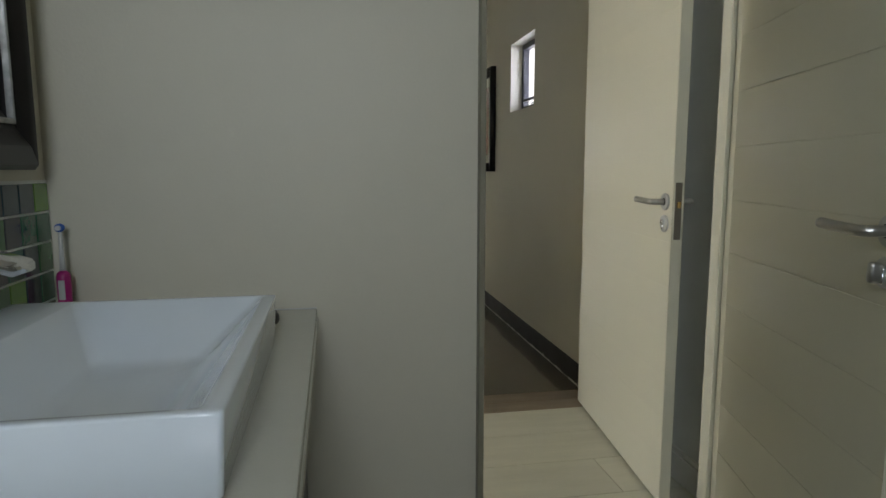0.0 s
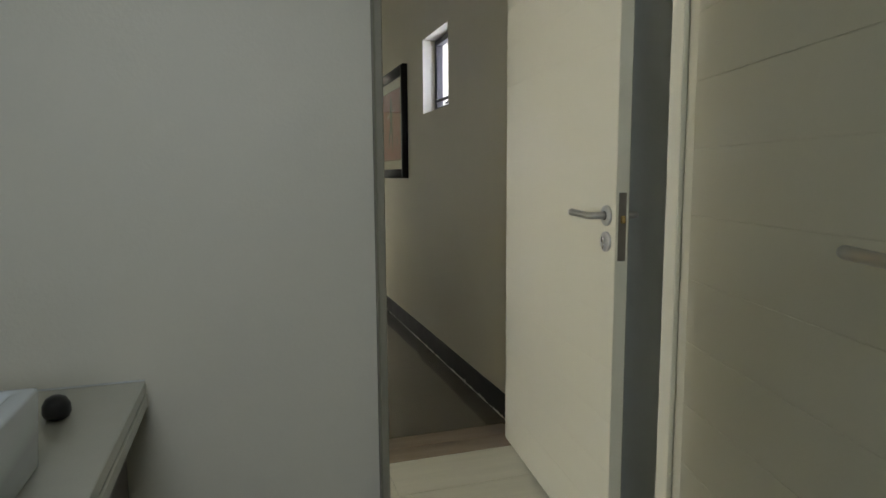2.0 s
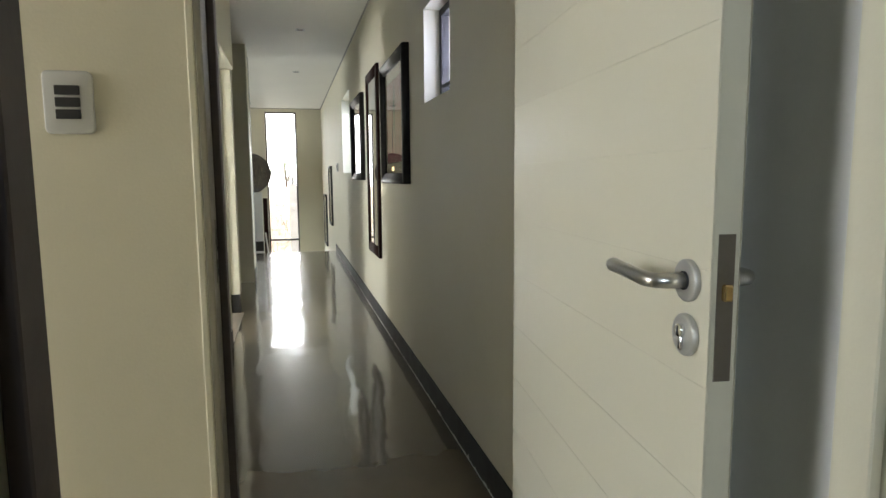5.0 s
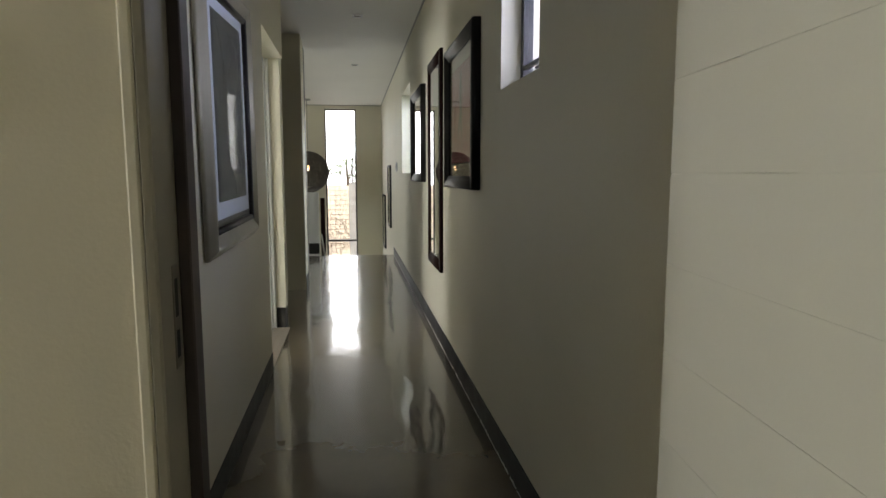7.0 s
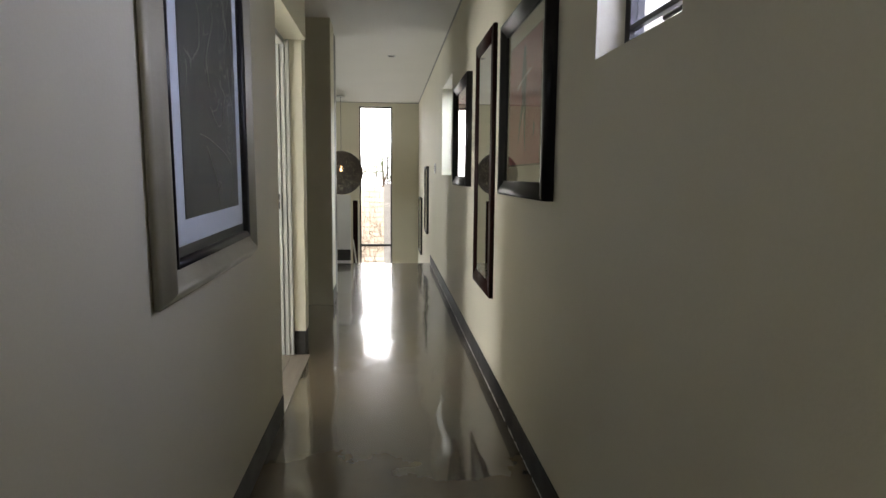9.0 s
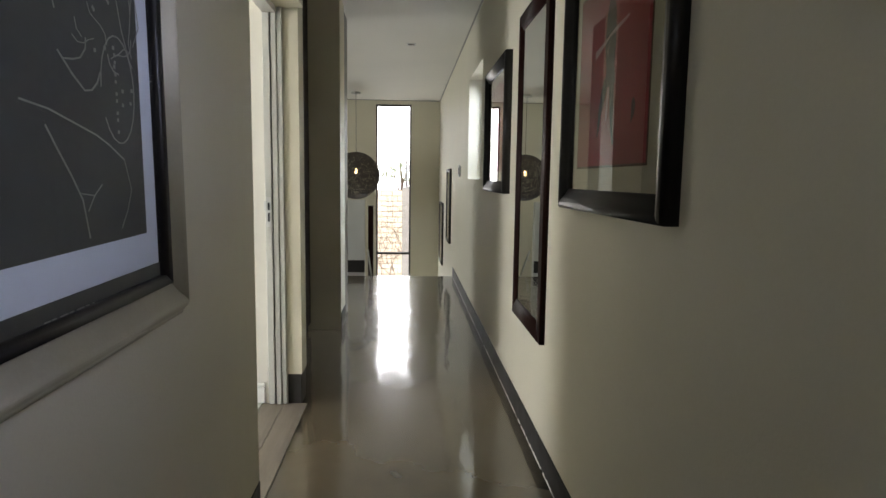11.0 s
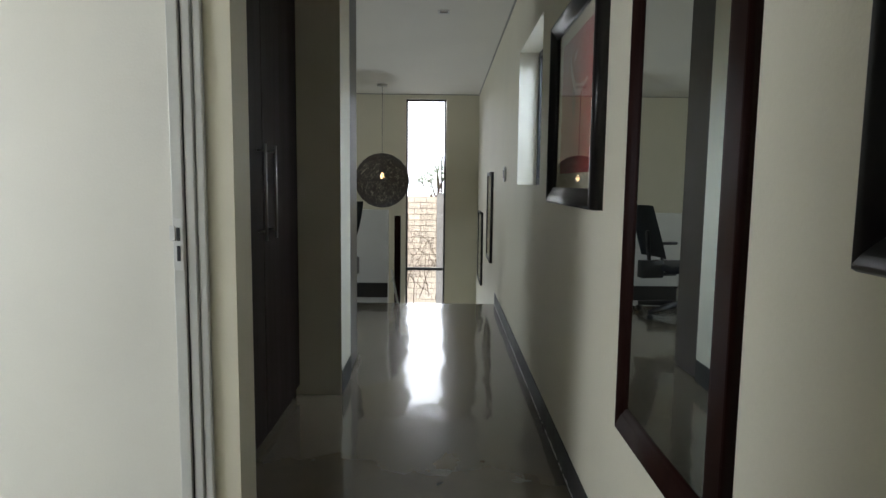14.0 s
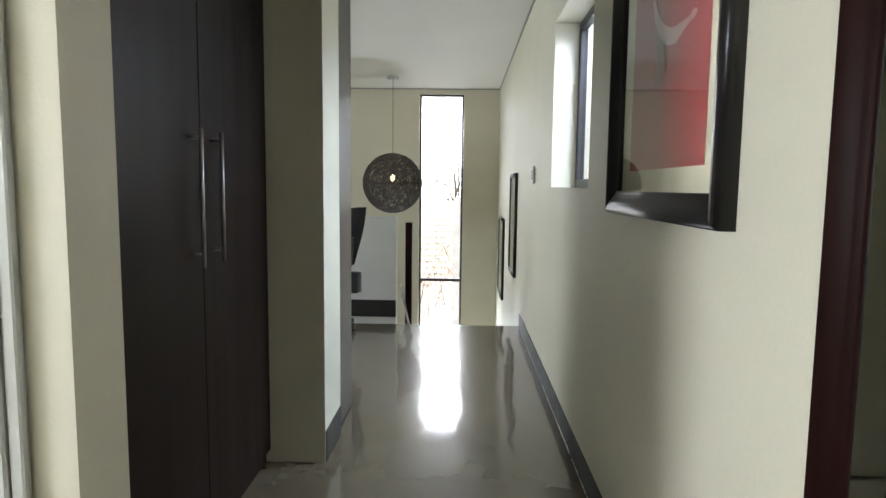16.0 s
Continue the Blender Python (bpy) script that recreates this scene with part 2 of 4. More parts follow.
def box(x0, x1, y0, y1, z0, z1, bevel=0.0, bm=None, segs=1):
    """A box, added to bm or to a new bmesh, with worn or rounded edges where a bevel is given."""
    own = bmesh.new()
    bmesh.ops.create_cube(own, size=1, matrix=Matrix.Translation(((x0 + x1) / 2, (y0 + y1) / 2, (z0 + z1) / 2)) @ Matrix.Diagonal((abs(x1 - x0), abs(y1 - y0), abs(z1 - z0), 1)))
    if bevel:
        bmesh.ops.bevel(own, geom=own.edges[:], offset=bevel, segments=segs, affect="EDGES", profile=0.5)
    if bm is None:
        return own
    tmp = mesh_of("tmp", own)
    bm.from_mesh(tmp)
    bpy.data.meshes.remove(tmp)
    return bm


def lathe(profile, segs=28, bm=None, m=None):
    """Turns (radius, height) pairs about z."""
    bm = bm or bmesh.new()
    m = m or Matrix()
    rings = []
    for r, z in profile:
        rings.append([bm.verts.new(m @ Vector((r * math.cos(a), r * math.sin(a), z))) for a in [2 * math.pi * i / segs for i in range(segs)]])
    for a, b in zip(rings, rings[1:]):
        for i in range(segs):
            j = (i + 1) % segs
            bm.faces.new((a[i], a[j], b[j], b[i]))
    bm.faces.new(rings[0][::-1])
    bm.faces.new(rings[-1])
    return bm


def tube(points, radius, segs=10, bm=None, closed=False, radii=None):
    """A round bar along points."""
    bm = bm or bmesh.new()
    pts = [Vector(p) for p in points]
    rings, prev = [], None
    n = len(pts)
    for i, p in enumerate(pts):
        a = pts[(i - 1) % n] if closed or i else p
        b = pts[(i + 1) % n] if closed or i < n - 1 else p
        d = (b - a).normalized()
        up = prev if prev and abs(prev.dot(d)) < 0.95 else (Vector((0, 0, 1)) if abs(d.z) < 0.9 else Vector((1, 0, 0)))
        u = (up - d * up.dot(d)).normalized()
        prev = u
        v = d.cross(u)
        r = radii[i] if radii else radius
        rings.append([bm.verts.new(p + (u * math.cos(2 * math.pi * k / segs) + v * math.sin(2 * math.pi * k / segs)) * r) for k in range(segs)])
    pairs = list(zip(rings, rings[1:])) + ([(rings[-1], rings[0])] if closed else [])
    for a, b in pairs:
        for k in range(segs):
            j = (k + 1) % segs
            bm.faces.new((a[k], a[j], b[j], b[k]))
    if not closed:
        bm.faces.new(rings[0][::-1])
        bm.faces.new(rings[-1])
    return bm


def setting(name, bm, material, label="", category=""):
    ob = part(name, bm, material)
    return tagged(ob, label, category, kind="structure")


def boxes(*rows):
    bm = bmesh.new()
    for r in rows:
        box(*r, bm=bm)
    return bm


def wall_with_hole(x0, x1, y0, y1, z0, z1, along, a0, a1, b0, b1):
    """A wall slab with one opening: a0..a1 along x or y, b0..b1 in height. Solid pieces meet end to end."""
    if along == "y":
        rows = [(x0, x1, y0, a0, z0, z1), (x0, x1, a1, y1, z0, z1), (x0, x1, a0, a1, b1, z1)] + ([(x0, x1, a0, a1, z0, b0)] if b0 > z0 else [])
    else:
        rows = [(x0, a0, y0, y1, z0, z1), (a1, x1, y0, y1, z0, z1), (a0, a1, y0, y1, b1, z1)] + ([(a0, a1, y0, y1, z0, b0)] if b0 > z0 else [])
    return boxes(*rows)


CEIL, RX, LX = 2.56, 1.29, 0.199
RET, PIER = 0.173, 0.206
OUT = RX + 0.22

# ---- the large structure ----
# east wall of the corridor, two windows
east = boxes((RX, OUT, 2.85, 3.794, 0, CEIL), (RX, OUT, 4.306, 8.23, 0, CEIL), (RX, OUT, 9.28, 14.72, -2.2, CEIL),
             (RX, OUT, 3.794, 4.306, 0, 1.515), (RX, OUT, 3.794, 4.306, 1.97, CEIL),
             (RX, OUT, 8.23, 9.28, 0, 1.20), (RX, OUT, 8.23, 9.28, 2.115, CEIL))
setting("wall_east", east, wall_paint, "cream painted plaster corridor wall with two window openings", "wall")
setting("wall_north", wall_with_hole(-4.0, RX, 14.5, 14.72, -2.2, CEIL, "x", 0.165, 0.787, -1.6, 2.49), wall_paint, "cream end wall with a tall narrow window", "wall")
setting("wall_west", boxes((LX - 0.20, LX, 2.85, 5.57, 0, CEIL), (LX - 0.20, LX, 5.57, 6.636, 2.03, CEIL)), wall_paint, "cream corridor wall with a doorway", "wall")
setting("wall_return", boxes((0.0005, 0.098, 6.636, 6.782, 0, CEIL), (0.098, RET, 6.636, 6.782, 0.165, CEIL)), wall_paint, "cream wall end between doorway and cupboard", "wall")
setting("wall_pier", boxes((-0.75, PIER, 8.256, 8.59, 0, CEIL)), wall_paint, "cream plastered pier beside the dark cupboard", "wall")
setting("wall_lobby", boxes((-3.0, 0.425, 2.70, 2.85, 0, CEIL), (0.425, 1.300, 2.70, 2.85, 2.09, CEIL), (1.300, OUT, 2.70, 2.85, 0, CEIL)), wall_paint, "cream wall with a doorway to the corridor", "wall")
setting("wall_lobby_east", boxes((1.262, 1.46, 1.69, 2.70, 0, CEIL)), surface("cool_grey_wall_paint", (0.76, 0.775, 0.76), 0.5, vary=0.04), "shaded grey wall behind the open door", "wall")
setting("wall_lobby_west", wall_with_hole(-3.0, -2.8, 1.69, 2.70, 0, CEIL, "y", 1.8, 2.6, 0.8, 2.2), wall_paint, "cream wall with a window lighting the lobby", "wall")
setting("wall_bath_north", boxes((-3.0, 0.410, 1.572, 1.69, 0, CEIL), (0.410, 1.180, 1.572, 1.69, 2.09, CEIL), (1.180, 1.66, 1.572, 1.69, 0, CEIL)), bath_paint, "pale grey bathroom wall beside the basin", "wall")
setting("wall_bath_west", boxes((-0.80, -0.579, -1.4, 1.572, 0, CEIL)), bath_paint, "pale grey wall behind the basin", "wall")
# these two walls are out of view and darkened to shape the bathroom light
setting("wall_bath_east", boxes((1.46, 1.66, -1.4, 1.572, 0, CEIL)), bath_dark, "unseen bathroom wall, darkened to cut bounced light", "wall")
setting("wall_bath_south", wall_with_hole(-0.80, 1.66, -1.4, -1.2, 0, CEIL, "x", -0.34, 0.24, 1.3, 2.2), bath_dark, "unseen bathroom wall with a window, darkened to cut bounce", "wall")
bedroom_paint = surface("white_bedroom_wall_paint", (0.65, 0.63, 0.56), 0.55, vary=0.05, scale=1.6, fine=140, bump=0.12)
for row in ((-3.6, 0.0, 6.636, 6.782, 0, CEIL), (-3.6, -0.001, 4.0, 4.2, 0, CEIL)):
    setting("wall_bedroom", boxes(row), bedroom_paint, "pale bedroom wall beyond the doorway", "wall")
setting("wall_bedroom_west", wall_with_hole(-3.6, -3.4, 4.2, 6.639, 0, CEIL, "y", 4.5, 5.6, 0.5, 2.2), bedroom_paint, "pale bedroom wall with a wide window opening", "wall")
setting("wall_study", boxes((-4.0, -0.75, 8.252, 8.4, 0, CEIL)), wall_paint, "cream wall of the open study", "wall")
setting("wall_study_west", wall_with_hole(-4.2, -4.0, 8.252, 14.72, -2.2, CEIL, "y", 9.2, 11.4, 0.5, 2.3), wall_paint, "cream study wall with a wide window opening", "wall")
setting("wall_cupboard_back", boxes((-0.77, -0.70, 6.782, 8.252, 0, CEIL)), wall_paint, "plain wall behind the cupboard", "wall")
setting("ceiling", boxes((-4.2, OUT, 2.78, 14.72, CEIL, CEIL + 0.2)), ceiling_paint, "white painted ceiling along the corridor", "ceiling")
setting("ceiling_bath", boxes((-3.0, 1.66, -1.4, 2.78, CEIL, CEIL + 0.2)), ceiling_paint, "white painted ceiling over bathroom and lobby", "ceiling")
setting("floor", boxes((-4.2, OUT, 2.932, 10.98, -0.2, 0)), screed, "polished grey-brown cement floor with glossy reflections", "floor")
setting("floor_bath", boxes((-0.80, 1.66, -1.4, 1.65, -0.2, -0.006), (-3.0, 1.66, 1.65, 2.932, -0.2, -0.006)), grout, "beige grout bed under tiles", "floor")
setting("floor_bedroom", boxes((-3.4, -0.036, 4.2, 6.639, 0, 0.012)), surface("pale_tile", (0.5, 0.51, 0.46), 0.3, vary=0.05), "pale tiled bedroom floor", "floor")
# added slabs, never in view, that stop the sun at the side windows
setting("eaves", boxes((-1.6, 2.4, -2.6, -1.4, 2.3, 2.4), (-5.4, -4.2, 8.5, 12.6, 2.4, 2.5), (-4.2, -3.0, 1.4, 3.1, 2.3, 2.4), (-4.8, -3.6, 4.0, 6.2, 2.35, 2.45)), plaster_out, "unseen slabs added over the windows to keep sun out", "roof")

# stairwell
setting("wall_parapet", boxes((-4.0, 0.186, 11.28, 11.40, -2.2, 0.92)), surface("white_parapet_paint", (0.62, 0.62, 0.60), 0.5, vary=0.04), "low white parapet wall beside the stairs", "wall")
setting("floor_lower", boxes((-4.0, RX, 10.98, 14.5, -2.4, -2.2)), screed, "cement floor of the lower level", "floor")
for i in range(9):
    y0 = 10.98 + 0.28 * i
    st = part("step", box(0.187, RX - 0.002, y0, y0 + 0.28, -2.2, -0.18 * (i + 1)), screed)
    tagged(st, "polished grey cement stair step going down", "step", "stair steps", "structure")

# outdoors
setting("ground", boxes((-60, 60, -60, 90, -2.75, -2.6)), soil, "dry garden ground around the house", "ground")
# added glowing sheet that whitens the end window and its floor reflection
setting("backdrop", boxes((-70, 70, 80, 80.2, -3, 45)), emitter("glowing_sky_fill", (0.92, 0.97, 1.0), 2.2), "added glowing sheet standing in for bright sky beyond the garden", "backdrop")

# ---- skirtings, door frames ----


def skirting(x0, x1, y0, y1, height, mat=skirt_stone, z=0.0, label="dark grey polished skirting along the wall"):
    ob = setting("baseboard", box(x0, x1, y0, y1, z, z + height, 0.003), mat, label, "skirting")
    return ob


SK = 0.004
skirting(RX - SK, RX, 2.852, 10.98, 0.118)
skirting(LX, LX + SK, 2.852, 5.57, 0.118)
skirting(0.0985, RET - 0.004, 6.640, 6.779, 0.1645)
skirting(PIER, PIER + 0.006, 8.262, 8.582, 0.140)
skirting(-4.0, 0.186, 11.28 - 0.010, 11.28, 0.155)
for x0, x1, y0, y1 in ((-3.3, -0.02, 6.623, 6.639), ):
    skirting(x0, x1, y0, y1, 0.085, white_trim, 0.012, "white painted skirting board on the bedroom wall")
    skirting(x0, x1, y0 + 0.005, y1, 0.022, white_trim, 0.098, "white painted skirting moulding")
skirting(1.249, 1.262, 1.72, 2.68, 0.10, white_trim, 0, "white skirting behind the open door")
skirting(1.254, 1.262, 1.72, 2.68, 0.02, white_trim, 0.101, "white skirting moulding behind the open door")


def ragged_edge(x, y0, y1, z, side, step=0.02):
    """A broken line of plaster along the top and foot of a skirting."""
    rng = random.Random(5)
    bm = bmesh.new()
    y, prev = y0, None
    while y < y1:
        h = 0.0015 + 0.010 * rng.random() ** 3 * (1 + (rng.random() > 0.9))
        v = [bm.verts.new((x + side * 0.0008, y, z)), bm.verts.new((x + side * 0.0008, y, z + h)), bm.verts.new((x + side * 0.0035, y, z))]
        if prev and rng.random() > 0.12:
            bm.faces.new((prev[0], v[0], v[1], prev[1]))
            bm.faces.new((prev[1], v[1], v[2], prev[2]))
        prev = v
        y += step * (0.5 + rng.random())
    return bm


tagged(part("plaster_edge", ragged_edge(RX - SK, 2.9, 10.95, 0.0005, -1), ragged), "thin broken plaster line at the foot of the skirting", "plaster edge", kind="structure")
# shadow gap below the ceiling, drawn as a solid grey strip
setting("trim", boxes((RX - 0.012, RX, 2.852, 14.5, CEIL - 0.012, CEIL), (LX, LX + 0.012, 2.852, 5.57, CEIL - 0.012, CEIL), (-4.0, RX - 0.012, 14.488, 14.5, CEIL - 0.012, CEIL)),
        surface("painted_shadow_line", (0.30, 0.29, 0.26), 0.7, vary=0.1), "thin grey strip standing in for the shadow gap under the ceiling", "trim")


def door_frame_1(x0, x1, y0, y1, top, mat_w, mat_e, stop_y, stop_w=0.032):
    """Steel frame in a wall that runs along x: jambs and head, each with a stop."""
    f = empty("door_frame", pose(x0, y0, 0), "grey painted steel door frame set in the wall", "door frame")
    f["kind"] = "structure"
    inv = Matrix.Translation((-x0, -y0, 0))
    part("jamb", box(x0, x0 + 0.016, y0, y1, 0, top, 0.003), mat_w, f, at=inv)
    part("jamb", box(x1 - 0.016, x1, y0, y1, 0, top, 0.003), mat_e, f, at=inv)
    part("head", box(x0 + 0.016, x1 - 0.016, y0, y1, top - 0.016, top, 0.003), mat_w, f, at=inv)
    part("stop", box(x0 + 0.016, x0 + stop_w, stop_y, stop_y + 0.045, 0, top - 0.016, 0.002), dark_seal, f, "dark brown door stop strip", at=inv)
    part("stop", box(x1 - 0.032, x1 - 0.016, stop_y, stop_y + 0.045, 0, top - 0.016, 0.002), mat_e, f, at=inv)
    plate = part("strike_plate", box(x0 + 0.016, x0 + 0.0175, stop_y - 0.040, stop_y - 0.014, 0.90, 1.05, 0.0005), tarnished, f, "tarnished brown strike plate", at=inv)
    part("slot", box(x0 + 0.0176, x0 + 0.0181, stop_y - 0.034, stop_y - 0.020, 0.975, 1.03), ink, plate)
    part("slot", box(x0 + 0.0176, x0 + 0.0181, stop_y - 0.034, stop_y - 0.020, 0.915, 0.955), ink, plate)
    return f


# west jamb and head take the darkened tone, the east jamb a lighter one
door_frame_1(0.410, 1.180, 1.548, 1.712, 2.088, unlit_jamb_paint, door_paint, 1.655)
door_frame_1(0.425, 1.300, 2.682, 2.87, 2.088, unlit_jamb_paint, frame_paint, 2.78, 0.034)
for x0, x1 in ((0.408, 0.4246), ):
    tagged(part("frame_lip", box(x0, x1, 2.682, 2.6995, 0, 2.1, 0.003), wall_paint), "white painted lip round the steel frame", "trim", kind="structure")

bf = empty("door_frame", pose(0.004, 6.621, 0), "pale grey steel door frame at the bedroom doorway", "door frame")
bf["kind"] = "structure"
part("jamb", box(0, 0.034, -0.014, 0.0145, 0.012, 2.010, 0.003), light_frame, bf)
# black fill painted as the shade inside the gap between the jamb strips
part("seal", box(0.034, 0.0375, -0.004, 0.0145, 0.012, 2.010), ink, bf, "black strip standing in for the shaded frame gap")
part("jamb_edge", box(0.0375, 0.066, -0.008, 0.0145, 0.007, 2.010, 0.004), light_frame, bf)
part("jamb_lip", box(0.067, 0.094, -0.002, 0.0145, 0.007, 2.028, 0.006, segs=2), light_frame, bf)
part("head", box(0, 0.066, -1.050, -0.015, 1.995, 2.0295, 0.003), light_frame, bf)
plate = part("strike_plate", box(0.006, 0.030, -0.016, -0.0142, 0.945, 1.095, 0.0005), plastic_white, bf, "white metal strike plate with two slots")
part("slot", box(0.013, 0.023, -0.0175, -0.0165, 1.030, 1.068), ink, plate, "dark latch slot")
part("slot", box(0.013, 0.023, -0.0175, -0.0165, 0.972, 1.016), ink, plate, "dark bolt slot")
part("keeper", box(-0.006, 0.010, -0.020, -0.0162, 1.030, 1.073, 0.001), plastic_white, bf, "bent white keeper tongue")

# ---- doors ----


def lever_handle(parent, x, z, side, toward, mat=steel, flat=False):
    """Rosette, neck and bent lever; side: the face (+1 or -1 along y); toward: the way the lever points along x."""
    path = [(0, 0.022), (0, 0.050), (0.003, 0.060), (0.010, 0.0665), (0.022, 0.0690), (0.060, 0.0680), (0.100, 0.0670), (0.128, 0.0660), (0.134, 0.0658), (0.137, 0.0657)]
    h = part("handle", tube([(x + toward * u, side * v, z + 0.03 * max(0, u - 0.02)) for u, v in path], 0.0098, 16, radii=[0.0098] * 7 + [0.0102, 0.0090, 0.0060]), mat, parent, "brushed steel lever handle", smooth=True)
    rot = Matrix.Translation((x, side * 0.0195, z)) @ pose(0, 0, 0, -90 * side)
    part("rosette", lathe([(0.0265, 0), (0.0270, 0.001), (0.0270, 0.0060), (0.0258, 0.0075), (0.0240, 0.0080), (0.0125, 0.0080)], 40, m=rot), satin, h, "satin grey round rosette", smooth=True)
    part("collar", lathe([(0.0120, 0.0081), (0.0120, 0.0098), (0.0110, 0.0102)], 24, m=rot), plastic_black, h, "black bearing ring")
    rot2 = Matrix.Translation((x, side * 0.0195, z - 0.070)) @ pose(0, 0, 0, -90 * side)
    e = part("escutcheon", lathe([(0.0265, 0), (0.0270, 0.001), (0.0270, 0.0060), (0.0258, 0.0075), (0.0240, 0.0080), (0.0140, 0.0080)], 40, m=rot2), satin, parent, "round satin grey key escutcheon", smooth=True)
    c = lathe([(0.0085, 0.0081), (0.0085, 0.0135), (0.0075, 0.0145)], 24, m=rot2 @ pose(0, 0.006 * -side, 0))
    box(x - 0.0045, x + 0.0045, side * 0.0276, side * 0.0315, z - 0.090, z - 0.070, 0.0015, bm=c)
    part("cylinder", c, chrome, e, smooth=True)
    part("keyway", box(x - 0.001, x + 0.001, side * 0.0338, side * 0.0345, z - 0.070, z - 0.058), ink, e)
    return h


def grooved_door(name, hinge, yaw, width, height, side, label, backset, thumbturn=False, groove=0.0012):
    """A leaf with grooved boards on both faces. Local x runs from the hinge to the latch, y through the leaf."""
    d = empty(name, pose(hinge[0], hinge[1], 0.012, 0, 0, yaw), label, "door")
    part("leaf", box(0, width, -0.0175, 0.0175, 0, height, 0.0015), door_paint, d, smooth=False)
    pitch, first = 0.145, 0.151
    cuts = [0.0] + [first + pitch * k for k in range(int((height - first) / pitch) + 1)] + [height]
    shapes = {}
    for s in (-1, 1):
        for a, b in zip(cuts, cuts[1:]):
            if b - a < 0.01:
                continue
            key = round(b - a, 4)
            if key not in shapes:
                bm = box(0.0, width, -0.75 * groove, 0.75 * groove, groove, b - a - groove, groove / 2)
                me = mesh_of("panel", bm)
                me.materials.append(door_paint)
                shapes[key] = me
            part("panel", shapes[key], None, d, at=pose(0, s * 0.0185, a))
    lever_handle(d, width - backset, 1.003, side, -1)
    lever_handle(d, width - backset, 1.003, -side, -1)
    if thumbturn:
        tt = box(width - backset - 0.0075, width - backset + 0.0075, side * 0.030, side * 0.052, 0.915, 0.951, 0.0065, segs=4)
        part("thumbturn", tt, steel, d, "oval steel thumbturn", smooth=True)
    lp = part("latch_plate", box(width, width + 0.0012, -0.011, 0.011, 0.885, 1.065, 0.0004), tarnished, d, "tarnished steel latch plate")
    part("latch_bolt", box(width + 0.0012, width + 0.010, -0.006, 0.006, 0.985, 1.005, 0.002), brass, lp, "small brass latch bolt")
    for z in (0.25, 1.05, height - 0.25):
        part("hinge", tube([(-0.006, -side * 0.0, z), (-0.006, 0, z + 0.09)], 0.006, 10), steel, d)
    return d


# the lobby door stands open at right angles
grooved_door("door_1", (1.217, 2.765), -96.1, 0.940, 2.03, -1, "open ivory grooved door with steel lever handle", 0.045, groove=0.0005)
# the bathroom door, open against the side wall
grooved_door("door_2", (1.152, 1.585), -104.5, 0.722, 2.03, -1, "open ivory grooved bathroom door with steel lever", 0.036, True)

# ---- switches ----


def switch_plate(m, w, h, rows, label, curve=0.004):
    s = empty("light_switch", m, label, "light switch")
    bm = box(-w / 2, w / 2, 0, 0.010, -h / 2, h / 2)
    verts = [e for e in bm.edges if abs(e.verts[0].co.y - e.verts[1].co.y) > 0.005]
    bmesh.ops.bevel(bm, geom=verts, offset=w * 0.13, segments=5, affect="EDGES", profile=0.5)
    bmesh.ops.bevel(bm, geom=[e for e in bm.edges if e.verts[0].co.y > 0.009 and e.verts[1].co.y > 0.009], offset=curve, segments=3, affect="EDGES", profile=0.5)
    part("plate", bm, plastic_white, s, smooth=True)
    n = rows
    rh = h * 0.165
    for k in range(n):
        z = h * 0.20 * ((n - 1) / 2 - k) * 0.95
        part("rocker", box(-w * 0.25, w * 0.25, 0.0102, 0.0150, z - rh / 2 + 0.001, z + rh / 2 - 0.001, 0.0015, segs=2), plastic_black, s, "black switch rocker")
    return s


switch_plate(pose(0.167, 2.699, 1.310, 0, 0, 180), 0.096, 0.132, 3, "white rounded switch plate with three black rockers")
switch_plate(pose(RX, 10.10, 1.285, 0, 0, 90) @ pose(0, 0.008, 0), 0.086, 0.125, 3, "small white switch plate with black rockers")
tagged(part("spacer", box(RX - 0.008, RX, 10.065, 10.135, 1.235, 1.335, 0.002), plastic_white), "white mounting box behind the switch plate", "mounting box")

# ---- framed pictures and mirrors ----


def frame_bars(parent, w, h, profile, mat, names="rail", lift=0.0):
    """Four mitred bars of one profile: (inset from the outer edge, height over the wall)."""
    def ring(corner, u):
        x0, z0 = (-w / 2 + u, u), (w / 2 - u, h - u)
        return {0: (x0[0], x0[1]), 1: (z0[0], x0[1]), 2: (z0[0], z0[1]), 3: (x0[0], z0[1])}[corner]
    for k in range(4):
        bm = bmesh.new()
        ends = []
        for c in (k, (k + 1) % 4):
            ends.append([bm.verts.new((ring(c, u)[0], y, ring(c, u)[1])) for u, y in profile])
        n = len(profile)
        for i in range(n):
            j = (i + 1) % n
            bm.faces.new((ends[0][i], ends[1][i], ends[1][j], ends[0][j]))
        bm.faces.new(ends[0][::-1])
        bm.faces.new(ends[1])
        bmesh.ops.recalc_face_normals(bm, faces=bm.faces[:])
        part(names, bm, mat, parent, smooth=True, at=pose(0, 0, lift))


